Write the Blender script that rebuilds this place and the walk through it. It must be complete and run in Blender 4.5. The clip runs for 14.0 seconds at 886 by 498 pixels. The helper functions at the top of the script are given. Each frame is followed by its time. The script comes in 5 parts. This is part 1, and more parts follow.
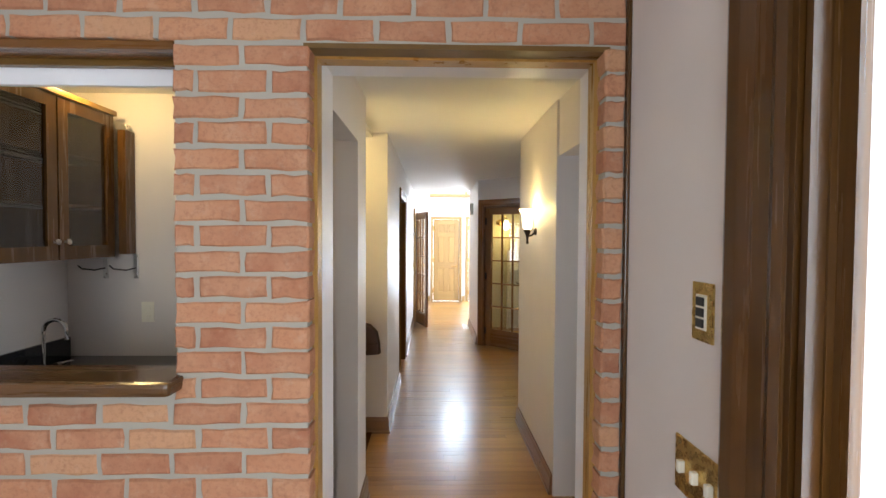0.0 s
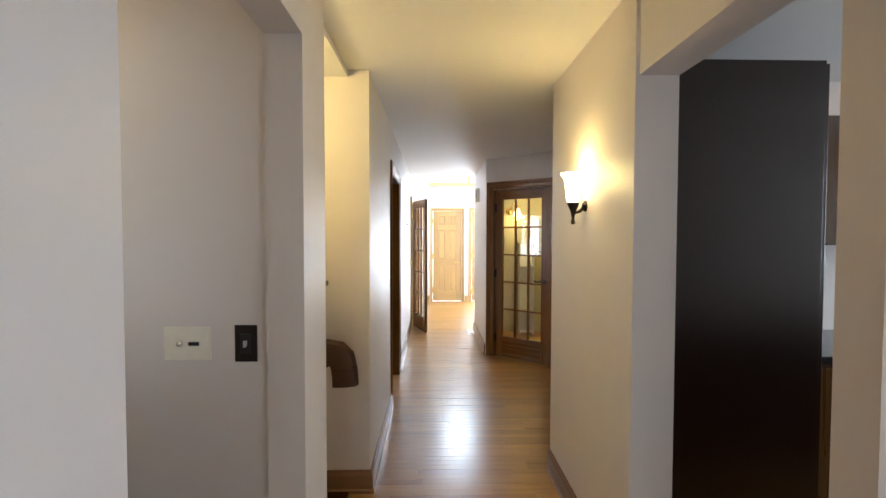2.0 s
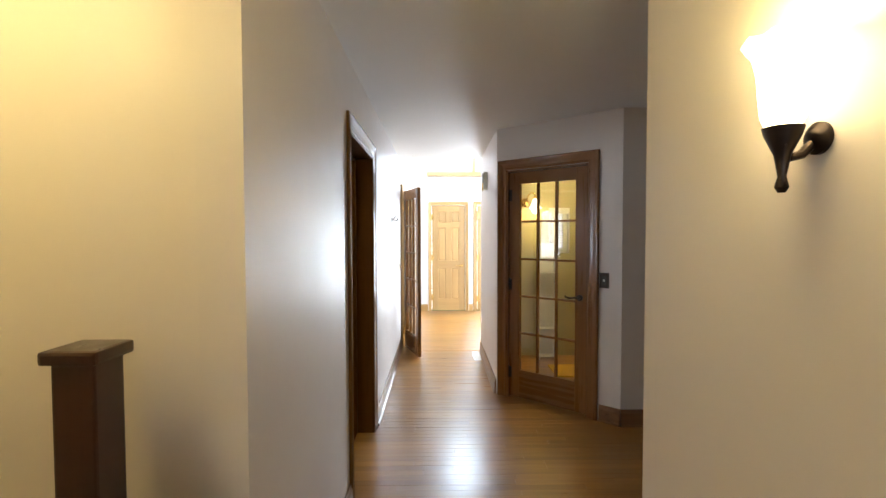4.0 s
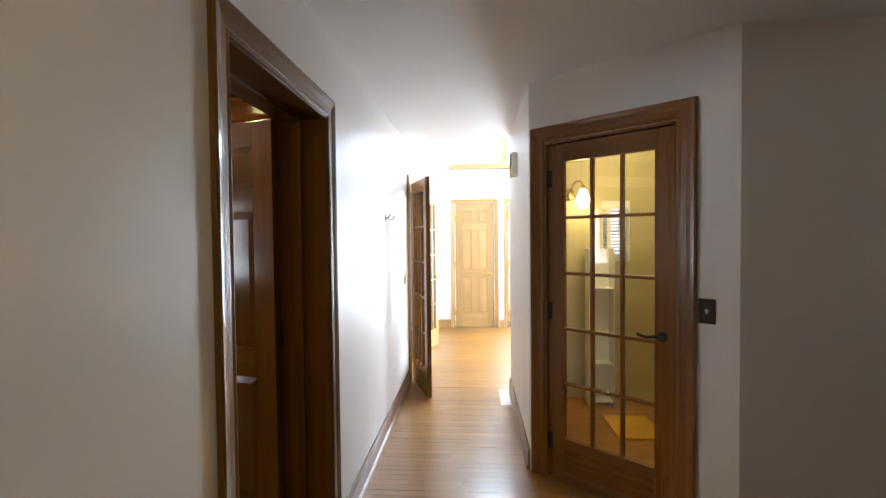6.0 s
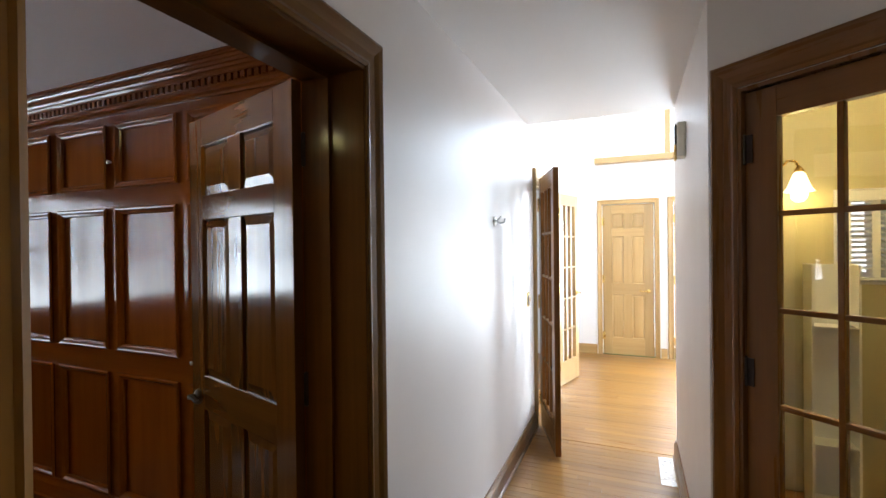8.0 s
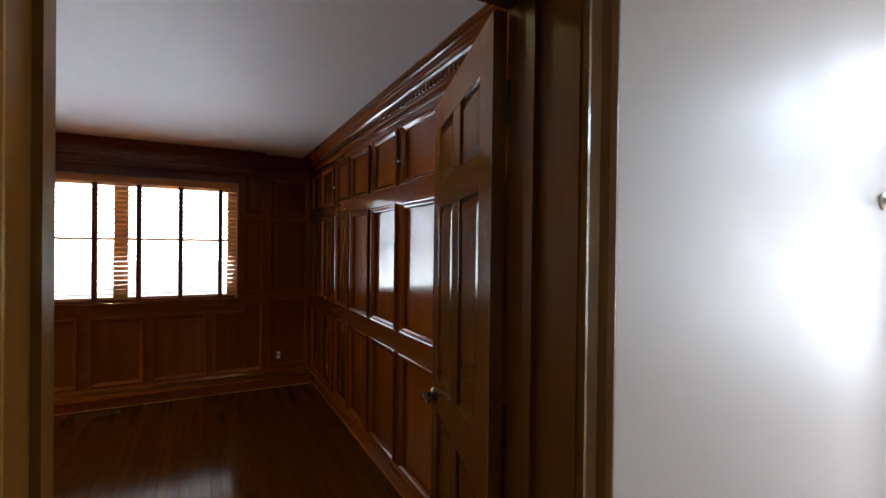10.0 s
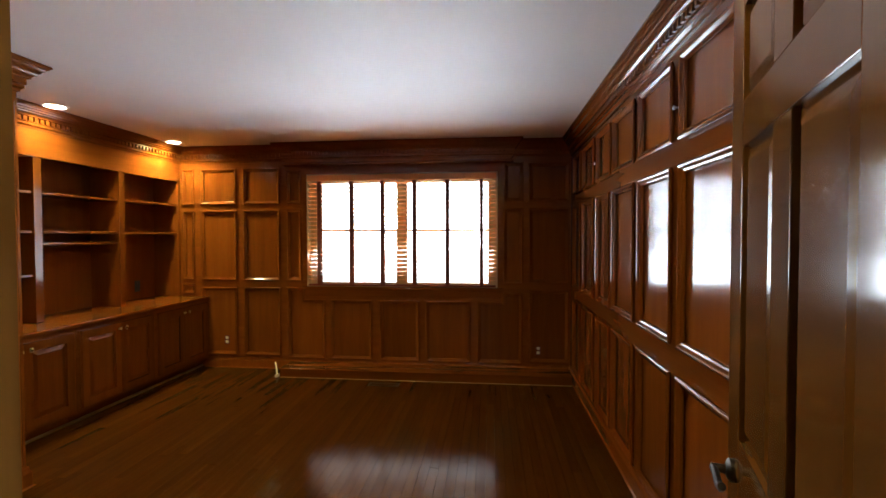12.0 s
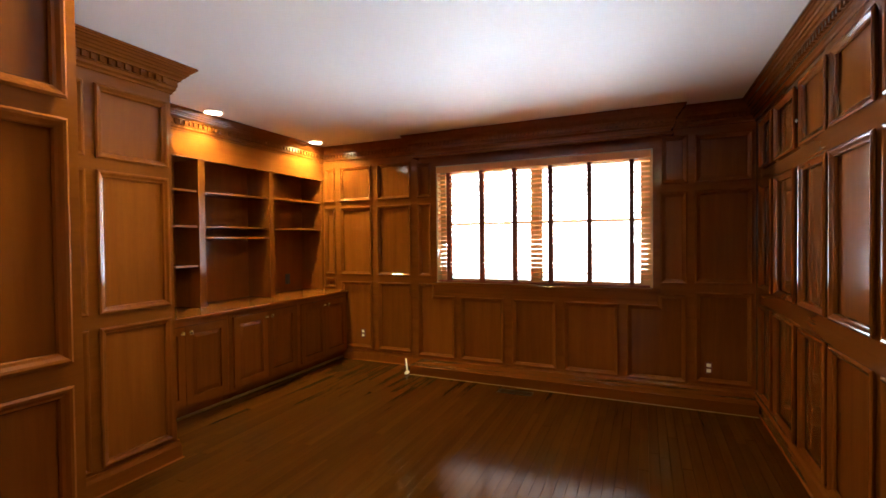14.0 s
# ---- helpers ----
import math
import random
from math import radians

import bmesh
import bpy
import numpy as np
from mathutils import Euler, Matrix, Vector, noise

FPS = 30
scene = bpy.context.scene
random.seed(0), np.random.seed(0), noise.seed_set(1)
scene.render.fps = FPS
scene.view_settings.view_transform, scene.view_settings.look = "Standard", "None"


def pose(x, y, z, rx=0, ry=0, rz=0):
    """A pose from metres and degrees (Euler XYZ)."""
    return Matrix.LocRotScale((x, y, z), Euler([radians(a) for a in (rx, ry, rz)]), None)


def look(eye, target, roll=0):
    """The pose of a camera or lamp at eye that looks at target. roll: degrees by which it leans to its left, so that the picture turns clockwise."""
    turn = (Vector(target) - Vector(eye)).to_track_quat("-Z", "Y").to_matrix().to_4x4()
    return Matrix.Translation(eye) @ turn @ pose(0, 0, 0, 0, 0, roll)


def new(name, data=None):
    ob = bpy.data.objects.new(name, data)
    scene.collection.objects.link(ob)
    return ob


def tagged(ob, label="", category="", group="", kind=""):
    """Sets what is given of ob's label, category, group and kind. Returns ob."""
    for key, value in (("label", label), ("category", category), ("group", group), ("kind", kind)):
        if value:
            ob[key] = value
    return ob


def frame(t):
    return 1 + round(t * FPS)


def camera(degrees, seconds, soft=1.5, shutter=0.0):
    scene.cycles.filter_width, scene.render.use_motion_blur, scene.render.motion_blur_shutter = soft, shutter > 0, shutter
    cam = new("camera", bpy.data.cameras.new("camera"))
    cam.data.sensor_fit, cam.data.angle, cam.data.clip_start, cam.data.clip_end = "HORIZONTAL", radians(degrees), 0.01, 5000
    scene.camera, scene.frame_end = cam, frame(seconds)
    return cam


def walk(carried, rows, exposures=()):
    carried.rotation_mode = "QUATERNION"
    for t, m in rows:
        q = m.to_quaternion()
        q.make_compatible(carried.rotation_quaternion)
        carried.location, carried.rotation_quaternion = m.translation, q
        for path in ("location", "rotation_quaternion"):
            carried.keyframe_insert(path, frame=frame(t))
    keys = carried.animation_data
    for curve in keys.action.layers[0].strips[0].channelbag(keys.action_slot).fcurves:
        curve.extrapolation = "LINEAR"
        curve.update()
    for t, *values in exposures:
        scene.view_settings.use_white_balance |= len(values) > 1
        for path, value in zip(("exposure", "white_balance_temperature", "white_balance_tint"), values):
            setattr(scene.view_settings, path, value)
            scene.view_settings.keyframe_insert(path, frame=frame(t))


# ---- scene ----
cam = camera(88.7, 14.0)
PATH = [
    (0, (-0.06, 0.591, 1.605), (-0.019, 2.59, 1.551), 0.3),
    (0.5, (-0.059, 0.72, 1.583), (-0.018, 2.719, 1.525), 0.2),
    (1, (-0.077, 1.007, 1.561), (-0.032, 3.005, 1.498), 0.2),
    (1.5, (-0.09, 1.309, 1.516), (-0.045, 3.307, 1.456), -0.0),
    (2, (-0.069, 1.652, 1.503), (-0.025, 3.651, 1.44), 0.1),
    (2.2, (-0.065, 1.788, 1.491), (-0.02, 3.787, 1.434), -0.0),
    (4.3, (0.077, 3.333, 1.486), (0.086, 5.332, 1.419), -0.2),
    (4.5, (0.096, 3.462, 1.481), (0.093, 5.461, 1.419), -0.3),
    (5, (0.141, 3.788, 1.475), (0.109, 5.787, 1.417), -0.4),
    (5.5, (0.172, 4.12, 1.482), (0.101, 6.118, 1.428), -0.5),
    (6, (0.245, 4.417, 1.487), (0.107, 6.411, 1.435), -0.6),
    (6.5, (0.298, 4.687, 1.491), (0.07, 6.674, 1.443), -0.5),
    (7, (0.301, 4.924, 1.505), (-0.045, 6.893, 1.46), -0.5),
    (7.2, (0.301, 5.008, 1.508), (-0.105, 6.966, 1.468), -0.7),
    (9.3, (0.37, 5.661, 1.469), (-1.129, 6.985, 1.47), 1.0),
    (9.5, (0.332, 5.712, 1.471), (-1.256, 6.927, 1.467), 1.1),
    (10, (0.227, 5.833, 1.469), (-1.538, 6.773, 1.456), 0.7),
    (10.5, (0.14, 5.932, 1.47), (-1.75, 6.585, 1.449), 0.5),
    (11, (0.04, 6.019, 1.474), (-1.93, 6.362, 1.432), 0.2),
    (11.5, (-0.109, 6.065, 1.472), (-2.108, 6.117, 1.411), -0.1),
    (12, (-0.27, 6.096, 1.421), (-2.258, 5.886, 1.371), -0.1),
    (12.5, (-0.412, 6.105, 1.381), (-2.368, 5.694, 1.334), -0.4),
    (13, (-0.536, 6.1, 1.355), (-2.454, 5.535, 1.309), -0.5),
    (13.5, (-0.633, 6.109, 1.34), (-2.503, 5.401, 1.301), -0.6),
    (14, (-0.691, 6.108, 1.328), (-2.516, 5.292, 1.293), -0.6),
]
walk(cam, [(t, look(eye, target, roll)) for t, eye, target, roll in PATH], [(0.0, 0.0), (2.2, 0.0), (4.5, -0.04), (6.0, -0.06), (7.0, -0.26), (9.5, -0.4), (10.5, -0.2), (11.5, 0.3), (12.5, 0.62), (14.0, 0.95)])

# ---- world, sun, lamps ----
H = 2.44          # hall ceiling
HS = 2.40         # study ceiling
world = bpy.data.worlds.new("sky")
scene.world = world
world.use_nodes = True
wn = world.node_tree.nodes
sky = wn.new("ShaderNodeTexSky")
sky.sky_type, sky.sun_disc = "NISHITA", False
sky.sun_elevation, sky.sun_rotation = radians(48), radians(200)
world.node_tree.links.new(sky.outputs[0], wn["Background"].inputs[0])
wn["Background"].inputs[1].default_value = 0.15


def lamp(kind, name, m, energy, color=(1, 1, 1), size=0.1, size_y=None, spread=None, angle=None):
    d = bpy.data.lights.new(name, kind)
    d.energy, d.color = energy, color
    if kind == "AREA":
        d.size = size
        if size_y:
            d.shape, d.size_y = "RECTANGLE", size_y
    elif kind == "SUN":
        d.angle = radians(angle)
    else:
        d.shadow_soft_size = size
    if spread:
        d.spread = radians(spread)
    if kind == "SPOT":
        d.spot_size, d.spot_blend = radians(angle), 0.6
    ob = new(name, d)
    ob.matrix_world = m
    return ob


WARM, DAY = (1.0, 0.79, 0.32), (0.78, 0.89, 1.0)
lamp("SUN", "sun", look((0, 0, 10), (-2.0, 5.5, 0)), 2.5, (1, 0.96, 0.9), angle=0.5)
# daylight standing in the window openings
lamp("AREA", "study_window_daylight", look((-5.12, 5.15, 1.5), (-1.9, 5.15, 2.9)), 66, DAY, 1.95, 1.15, spread=112)
lamp("AREA", "foyer_window_daylight", look((3.40, 10.3, 2.2), (0, 9.6, 1.5)), 150, DAY, 2.4, 3.0)
# added source in an unseen window, to brighten the hall's left wall
lamp("AREA", "foyer_added_window_fill", look((2.5, 12.06, 1.5), (0.3, 7.6, 1.3)), 120, (0.74, 0.86, 1.0), 1.4, 2.0)
lamp("AREA", "landing_window_daylight", look((1.5, 12.35, 3.45), (0.1, 7.6, 1.6)), 310, (0.68, 0.83, 1.0), 2.6, 1.1)
lamp("AREA", "glazed_door_daylight", look((1.2, 11.97, 1.1), (0.6, 7.0, 1.2)), 220, DAY, 0.6, 1.6)
lamp("AREA", "brick_room_window_daylight", look((-0.6, -1.48, 1.5), (-0.3, 2, 1.3)), 48, DAY, 1.5, 1.2)
lamp("AREA", "patio_door_daylight", look((0.66, 0.85, 1.15), (-1, 0.9, 1.1)), 12, DAY, 0.8, 1.9)
lamp("AREA", "kitchen_window_daylight", look((3.85, 3.3, 1.6), (0, 3.0, 1.2)), 40, DAY, 1.4, 1.1)
# added narrow fill from an unseen window, meant for the left hall wall
lamp("AREA", "side_hall_fill", look((3.92, 5.5, 1.5), (-0.4, 5.5, 1.4)), 0.3, (1.0, 0.84, 0.62), 1.0, 1.1, spread=75)
# electric lamps
lamp("POINT", "sconce_bulb", pose(0.585, 3.88, 1.79), 9.5, WARM, 0.04)
lamp("POINT", "stair_bulb", pose(-1.05, 3.70, 2.2), 15, WARM, 0.06)
lamp("POINT", "washroom_bulb", pose(1.21, 8.52, 1.77), 10, (1.0, 0.76, 0.32), 0.04)
# unseen fill without a fixture, added to brighten the shelf tower's front
lamp("POINT", "washroom_unseen_fill", pose(1.50, 7.85, 2.28), 30, (1.0, 0.78, 0.36), 0.07)
lamp("POINT", "pantry_bulb", pose(-1.75, 2.8, 2.34), 7, (1.0, 0.74, 0.32), 0.05)
# last two cans are unseen, added to warm the panelling and the door leaf
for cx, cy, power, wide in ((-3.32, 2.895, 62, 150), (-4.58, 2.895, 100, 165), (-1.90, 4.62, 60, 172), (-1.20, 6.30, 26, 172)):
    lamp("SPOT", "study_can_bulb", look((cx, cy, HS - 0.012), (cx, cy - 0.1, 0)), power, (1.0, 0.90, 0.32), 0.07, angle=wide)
lamp("SPOT", "kitchen_can_bulb", look((2.69, 4.05, H - 0.012), (2.69, 4.05, 0)), 15, (1, 0.8, 0.55), 0.05, angle=120)


# ---- materials ----
def mat(name):
    m = bpy.data.materials.new(name)
    m.use_nodes = True
    nt = m.node_tree
    return m, nt, nt.nodes["Principled BSDF"]


def node(nt, kind, **inputs):
    n = nt.nodes.new(kind)
    for k, v in inputs.items():
        n.inputs[k.replace("_", " ")].default_value = v
    return n


def mix(nt, fac, a, b, mode="MIX"):
    n = nt.nodes.new("ShaderNodeMix")
    n.data_type, n.blend_type = "RGBA", mode
    for key, v in ((0, fac), (6, a), (7, b)):
        if hasattr(v, "is_linked"):
            nt.links.new(v, n.inputs[key])
        else:
            n.inputs[key].default_value = (*v, 1) if key and len(v) == 3 else v
    return n.outputs[2]


def ramp(nt, fac, a, b, lo=0.3, hi=0.7):
    n = nt.nodes.new("ShaderNodeMapRange")
    nt.links.new(fac, n.inputs[0])
    n.inputs[1].default_value, n.inputs[2].default_value, n.inputs[3].default_value, n.inputs[4].default_value = lo, hi, a, b
    return n.outputs[0]


def coords(nt, scale=(1, 1, 1), kind="Object"):
    t = nt.nodes.new("ShaderNodeTexCoord")
    mp = nt.nodes.new("ShaderNodeMapping")
    mp.inputs["Scale"].default_value = scale
    nt.links.new(t.outputs[kind], mp.inputs[0])
    return mp.outputs[0]


def noise_tex(nt, vec, scale, detail=4, rough=0.55):
    n = node(nt, "ShaderNodeTexNoise", Scale=scale, Detail=detail, Roughness=rough)
    nt.links.new(vec, n.inputs["Vector"])
    return n.outputs["Fac"]


def bump(nt, bsdf, height, strength, distance=0.002):
    b = node(nt, "ShaderNodeBump", Strength=strength, Distance=distance)
    nt.links.new(height, b.inputs["Height"])
    nt.links.new(b.outputs[0], bsdf.inputs["Normal"])


def paint(name, color, rough=0.45, grain=180.0):
    m, nt, p = mat(name)
    v = coords(nt)
    big, fine = noise_tex(nt, v, 1.3, 3), noise_tex(nt, v, grain, 2)
    nt.links.new(mix(nt, ramp(nt, big, 0, 1), tuple(c * 0.96 for c in color), color), p.inputs["Base Color"])
    nt.links.new(ramp(nt, noise_tex(nt, v, 6, 3), rough - 0.05, rough + 0.06), p.inputs["Roughness"])
    bump(nt, p, fine, 0.12, 0.0008)
    return m


def wood(name, dark, light, axis="z", rough=0.28, coat=0.3, stretch=14.0, spec=0.5, vary=0.12, coat_rough=0.12):
    """Varnished timber with its grain along one axis of the piece."""
    m, nt, p = mat(name)
    sc = {"x": (0.6, stretch, stretch), "y": (stretch, 0.6, stretch), "z": (stretch, stretch, 0.6)}[axis]
    info = nt.nodes.new("ShaderNodeObjectInfo")
    t = nt.nodes.new("ShaderNodeTexCoord")
    add = nt.nodes.new("ShaderNodeVectorMath")
    add.operation = "MULTIPLY_ADD"
    comb = nt.nodes.new("ShaderNodeCombineXYZ")
    for i in range(3):
        nt.links.new(info.outputs["Random"], comb.inputs[i])
    nt.links.new(comb.outputs[0], add.inputs[0])
    add.inputs[1].default_value = (7.3, 5.1, 9.7)
    nt.links.new(t.outputs["Object"], add.inputs[2])
    mp = nt.nodes.new("ShaderNodeMapping")
    mp.inputs["Scale"].default_value = sc
    nt.links.new(add.outputs[0], mp.inputs[0])
    g1, g2 = noise_tex(nt, mp.outputs[0], 1.6, 5, 0.6), noise_tex(nt, mp.outputs[0], 9.0, 3, 0.6)
    big = noise_tex(nt, add.outputs[0], 1.7, 2)
    c = mix(nt, ramp(nt, g1, 0, 1, 0.2, 0.8), dark, light)
    c = mix(nt, ramp(nt, g2, 0.0, 0.14, 0.45, 0.8), c, tuple(x * 0.45 for x in dark))
    c = mix(nt, ramp(nt, big, 0.0, 0.25, 0.35, 0.7), c, tuple(x * 1.1 for x in light))
    hsv = nt.nodes.new("ShaderNodeHueSaturation")
    nt.links.new(c, hsv.inputs["Color"])
    nt.links.new(ramp(nt, info.outputs["Random"], 1 - vary, 1 + vary, 0, 1), hsv.inputs["Value"])
    nt.links.new(hsv.outputs[0], p.inputs["Base Color"])
    nt.links.new(ramp(nt, g1, rough - 0.05, rough + 0.08), p.inputs["Roughness"])
    p.inputs["Coat Weight"].default_value, p.inputs["Coat Roughness"].default_value = coat, coat_rough
    p.inputs["Specular IOR Level"].default_value = spec
    bump(nt, p, g2, 0.02, 0.0006)
    return m


def woods(name, dark, light, **kw):
    return {a: wood(f"{name}_{a}", dark, light, a, **kw) for a in "xyz"}


def metal(name, color, rough=0.3):
    m, nt, p = mat(name)
    v = coords(nt)
    p.inputs["Base Color"].default_value, p.inputs["Metallic"].default_value = (*color, 1), 1
    nt.links.new(ramp(nt, noise_tex(nt, v, 60, 3), rough - 0.08, rough + 0.12), p.inputs["Roughness"])
    return m


def plain(name, color, rough=0.4, spec=0.5):
    m, nt, p = mat(name)
    v = coords(nt)
    nt.links.new(mix(nt, ramp(nt, noise_tex(nt, v, 25, 3), 0, 1), tuple(c * 0.93 for c in color), color), p.inputs["Base Color"])
    p.inputs["Roughness"].default_value, p.inputs["Specular IOR Level"].default_value = rough, spec
    return m


def glow(name, color, strength):
    m, nt, p = mat(name)
    p.inputs["Base Color"].default_value = (*color, 1)
    p.inputs["Emission Color"].default_value, p.inputs["Emission Strength"].default_value = (*color, 1), strength
    return m


def glass(name, color=(1, 1, 1), rough=0.0):
    m, nt, p = mat(name)
    p.inputs["Base Color"].default_value, p.inputs["Roughness"].default_value = (*color, 1), rough
    p.inputs["Transmission Weight"].default_value, p.inputs["IOR"].default_value = 1, 1.45
    return m


WALL = paint("warm_grey_wall_paint", (0.70, 0.645, 0.612), 0.47)
WHITE = paint("white_ceiling_paint", (0.78, 0.77, 0.76), 0.6)
TRIMW = paint("white_satin_trim_paint", (0.84, 0.83, 0.85), 0.35)
FOYER = paint("white_foyer_paint", (0.82, 0.82, 0.82), 0.5)
TAN = paint("tan_washroom_paint", (0.46, 0.41, 0.24), 0.5)
MAHOG = woods("mahogany", (0.140, 0.034, 0.005), (0.222, 0.062, 0.009), rough=0.45, coat=0.75, spec=0.0, stretch=9.0, coat_rough=0.12, vary=0.14)
WALNUT = woods("dark_stained_wood", (0.050, 0.020, 0.004), (0.112, 0.047, 0.010), rough=0.24, coat=0.3, spec=0.4)
JAMBW = woods("dark_golden_jamb", (0.10, 0.050, 0.010), (0.18, 0.093, 0.022), rough=0.3, coat=0.12, spec=0.35)
CASEW = woods("dark_golden_casing", (0.10, 0.043, 0.007), (0.20, 0.093, 0.017), rough=0.38, coat=0.45, spec=0.1, coat_rough=0.12)
# darker copy of the casing wood; the jamb's shade is in its colour
JAMB_SHADED = woods("dark_stained_jamb", (0.062, 0.023, 0.004), (0.115, 0.046, 0.008), rough=0.4, coat=0.3, spec=0.05, coat_rough=0.12)
RAILW = woods("dark_handrail_wood", (0.022, 0.007, 0.003), (0.05, 0.017, 0.007), rough=0.3, coat=0.4, spec=0.3)
LEAFW = woods("dark_polished_door_wood", (0.060, 0.022, 0.0045), (0.118, 0.047, 0.010), rough=0.45, coat=0.9, spec=0.0, coat_rough=0.12)
OAK = woods("golden_oak_trim", (0.26, 0.125, 0.028), (0.42, 0.225, 0.055), rough=0.3, coat=0.3)
DOORW = woods("stained_door_wood", (0.12, 0.043, 0.007), (0.215, 0.085, 0.015), rough=0.28, coat=0.2, spec=0.35)
PINE = woods("clear_pine", (0.36, 0.215, 0.075), (0.49, 0.32, 0.13), rough=0.35, coat=0.2)
BASEW = woods("stained_baseboard", (0.13, 0.06, 0.025), (0.26, 0.13, 0.055), rough=0.32, coat=0.2)
FLOORH = woods("oak_strip_floor", (0.215, 0.092, 0.018), (0.36, 0.178, 0.044), rough=0.32, coat=0.47, spec=0.28, vary=0.16, coat_rough=0.20)
FLOORS = woods("dark_oak_strip_floor", (0.044, 0.0125, 0.0016), (0.080, 0.025, 0.003), rough=0.4, coat=0.35, spec=0.0, vary=0.13, coat_rough=0.14)
BLINDW = woods("blind_slat_wood", (0.58, 0.21, 0.035), (0.74, 0.32, 0.07), rough=0.4, coat=0.1)
BRASS, BRONZE = metal("polished_brass", (0.62, 0.42, 0.14), 0.25), metal("oil_rubbed_bronze", (0.05, 0.04, 0.035), 0.35)
CHROME, NICKEL = metal("chrome", (0.75, 0.76, 0.78), 0.12), metal("brushed_nickel", (0.6, 0.58, 0.55), 0.3)
IVORY, BLACK = plain("ivory_plastic", (0.84, 0.80, 0.68), 0.35), plain("black_plastic", (0.02, 0.02, 0.02), 0.3)
WHITEP = plain("white_plastic", (0.78, 0.78, 0.76), 0.35)
STONE = plain("black_stone_counter", (0.02, 0.02, 0.022), 0.12)
ESPRESSO = plain("espresso_laminate", (0.014, 0.005, 0.002), 0.27, 0.6)
TAPE = plain("dark_brown_cloth_tape", (0.17, 0.045, 0.022), 0.9, 0.1)
GLASS = glass("clear_glass")
SEEDY = glass("dark_cabinet_glass", (0.7, 0.7, 0.7))
SHADE = glow("frosted_lamp_glass", (1.0, 0.80, 0.45), 9.0)
SHADE2 = glow("frosted_white_lamp_glass", (1.0, 0.86, 0.55), 4.0)
CANGLOW = glow("recessed_lamp_lens", (1.0, 0.90, 0.72), 30.0)
MORTAR = paint("grey_mortar", (0.37, 0.34, 0.29), 0.9, 60)
GRASS = plain("lawn", (0.10, 0.14, 0.05), 0.9, 0.1)
HAZE = glow("bright_overcast_distance", (0.93, 0.97, 1.0), 2.2)


def brick_material():
    m, nt, p = mat("worn_red_brick")
    v = coords(nt)
    info = nt.nodes.new("ShaderNodeObjectInfo")
    off = nt.nodes.new("ShaderNodeVectorMath")
    off.operation = "MULTIPLY_ADD"
    comb = nt.nodes.new("ShaderNodeCombineXYZ")
    for i in range(3):
        nt.links.new(info.outputs["Random"], comb.inputs[i])
    nt.links.new(comb.outputs[0], off.inputs[0])
    off.inputs[1].default_value = (11, 17, 5)
    nt.links.new(v, off.inputs[2])
    vv = off.outputs[0]
    n1, n2, n3 = noise_tex(nt, vv, 9, 4), noise_tex(nt, vv, 70, 4, 0.7), noise_tex(nt, vv, 22, 5, 0.65)
    base = mix(nt, info.outputs["Random"], (0.34, 0.128, 0.068), (0.52, 0.24, 0.125))
    base = mix(nt, ramp(nt, info.outputs["Random"], 0, 0.55, 0.84, 0.92), base, (0.50, 0.30, 0.16))
    c = mix(nt, ramp(nt, n1, 0, 0.7, 0.35, 0.65), base, (0.51, 0.265, 0.15))
    c = mix(nt, ramp(nt, n2, 0, 0.45, 0.48, 0.75), c, (0.20, 0.07, 0.04))
    c = mix(nt, ramp(nt, n3, 0, 0.4, 0.54, 0.72), c, (0.52, 0.34, 0.23))
    nt.links.new(c, p.inputs["Base Color"])
    p.inputs["Roughness"].default_value = 0.85
    bump(nt, p, n2, 0.5, 0.003)
    return m


BRICK = brick_material()


# ---- mesh helpers ----
def box(bm, x0, y0, z0, x1, y1, z1, bevel=0.0):
    vs = [bm.verts.new((x, y, z)) for z in (z0, z1) for y in (y0, y1) for x in (x0, x1)]
    fs = [bm.faces.new([vs[i] for i in f]) for f in ((0, 2, 3, 1), (4, 5, 7, 6), (0, 1, 5, 4), (2, 6, 7, 3), (0, 4, 6, 2), (1, 3, 7, 5))]
    if bevel:
        es = list({e for f in fs for e in f.edges})
        bmesh.ops.bevel(bm, geom=es, offset=bevel, segments=2, affect="EDGES", profile=0.6)
    return bm


def boxm(*a, bevel=0.0):
    return box(bmesh.new(), *a, bevel=bevel)


def lathe(bm, profile, at=(0, 0, 0), axis="z", n=20):
    """Turned body: profile of (radius, height)."""
    rings = []
    for r, h in profile:
        ring = []
        for i in range(n):
            a = 2 * math.pi * i / n
            c, s = r * math.cos(a), r * math.sin(a)
            q = {"z": (c, s, h), "y": (c, h, s), "x": (h, c, s)}[axis]
            ring.append(bm.verts.new((at[0] + q[0], at[1] + q[1], at[2] + q[2])))
        rings.append(ring)
    for a, b in zip(rings, rings[1:]):
        for i in range(n):
            bm.faces.new((a[i], a[(i + 1) % n], b[(i + 1) % n], b[i]))
    bm.faces.new(rings[0])
    bm.faces.new(rings[-1])
    return bm


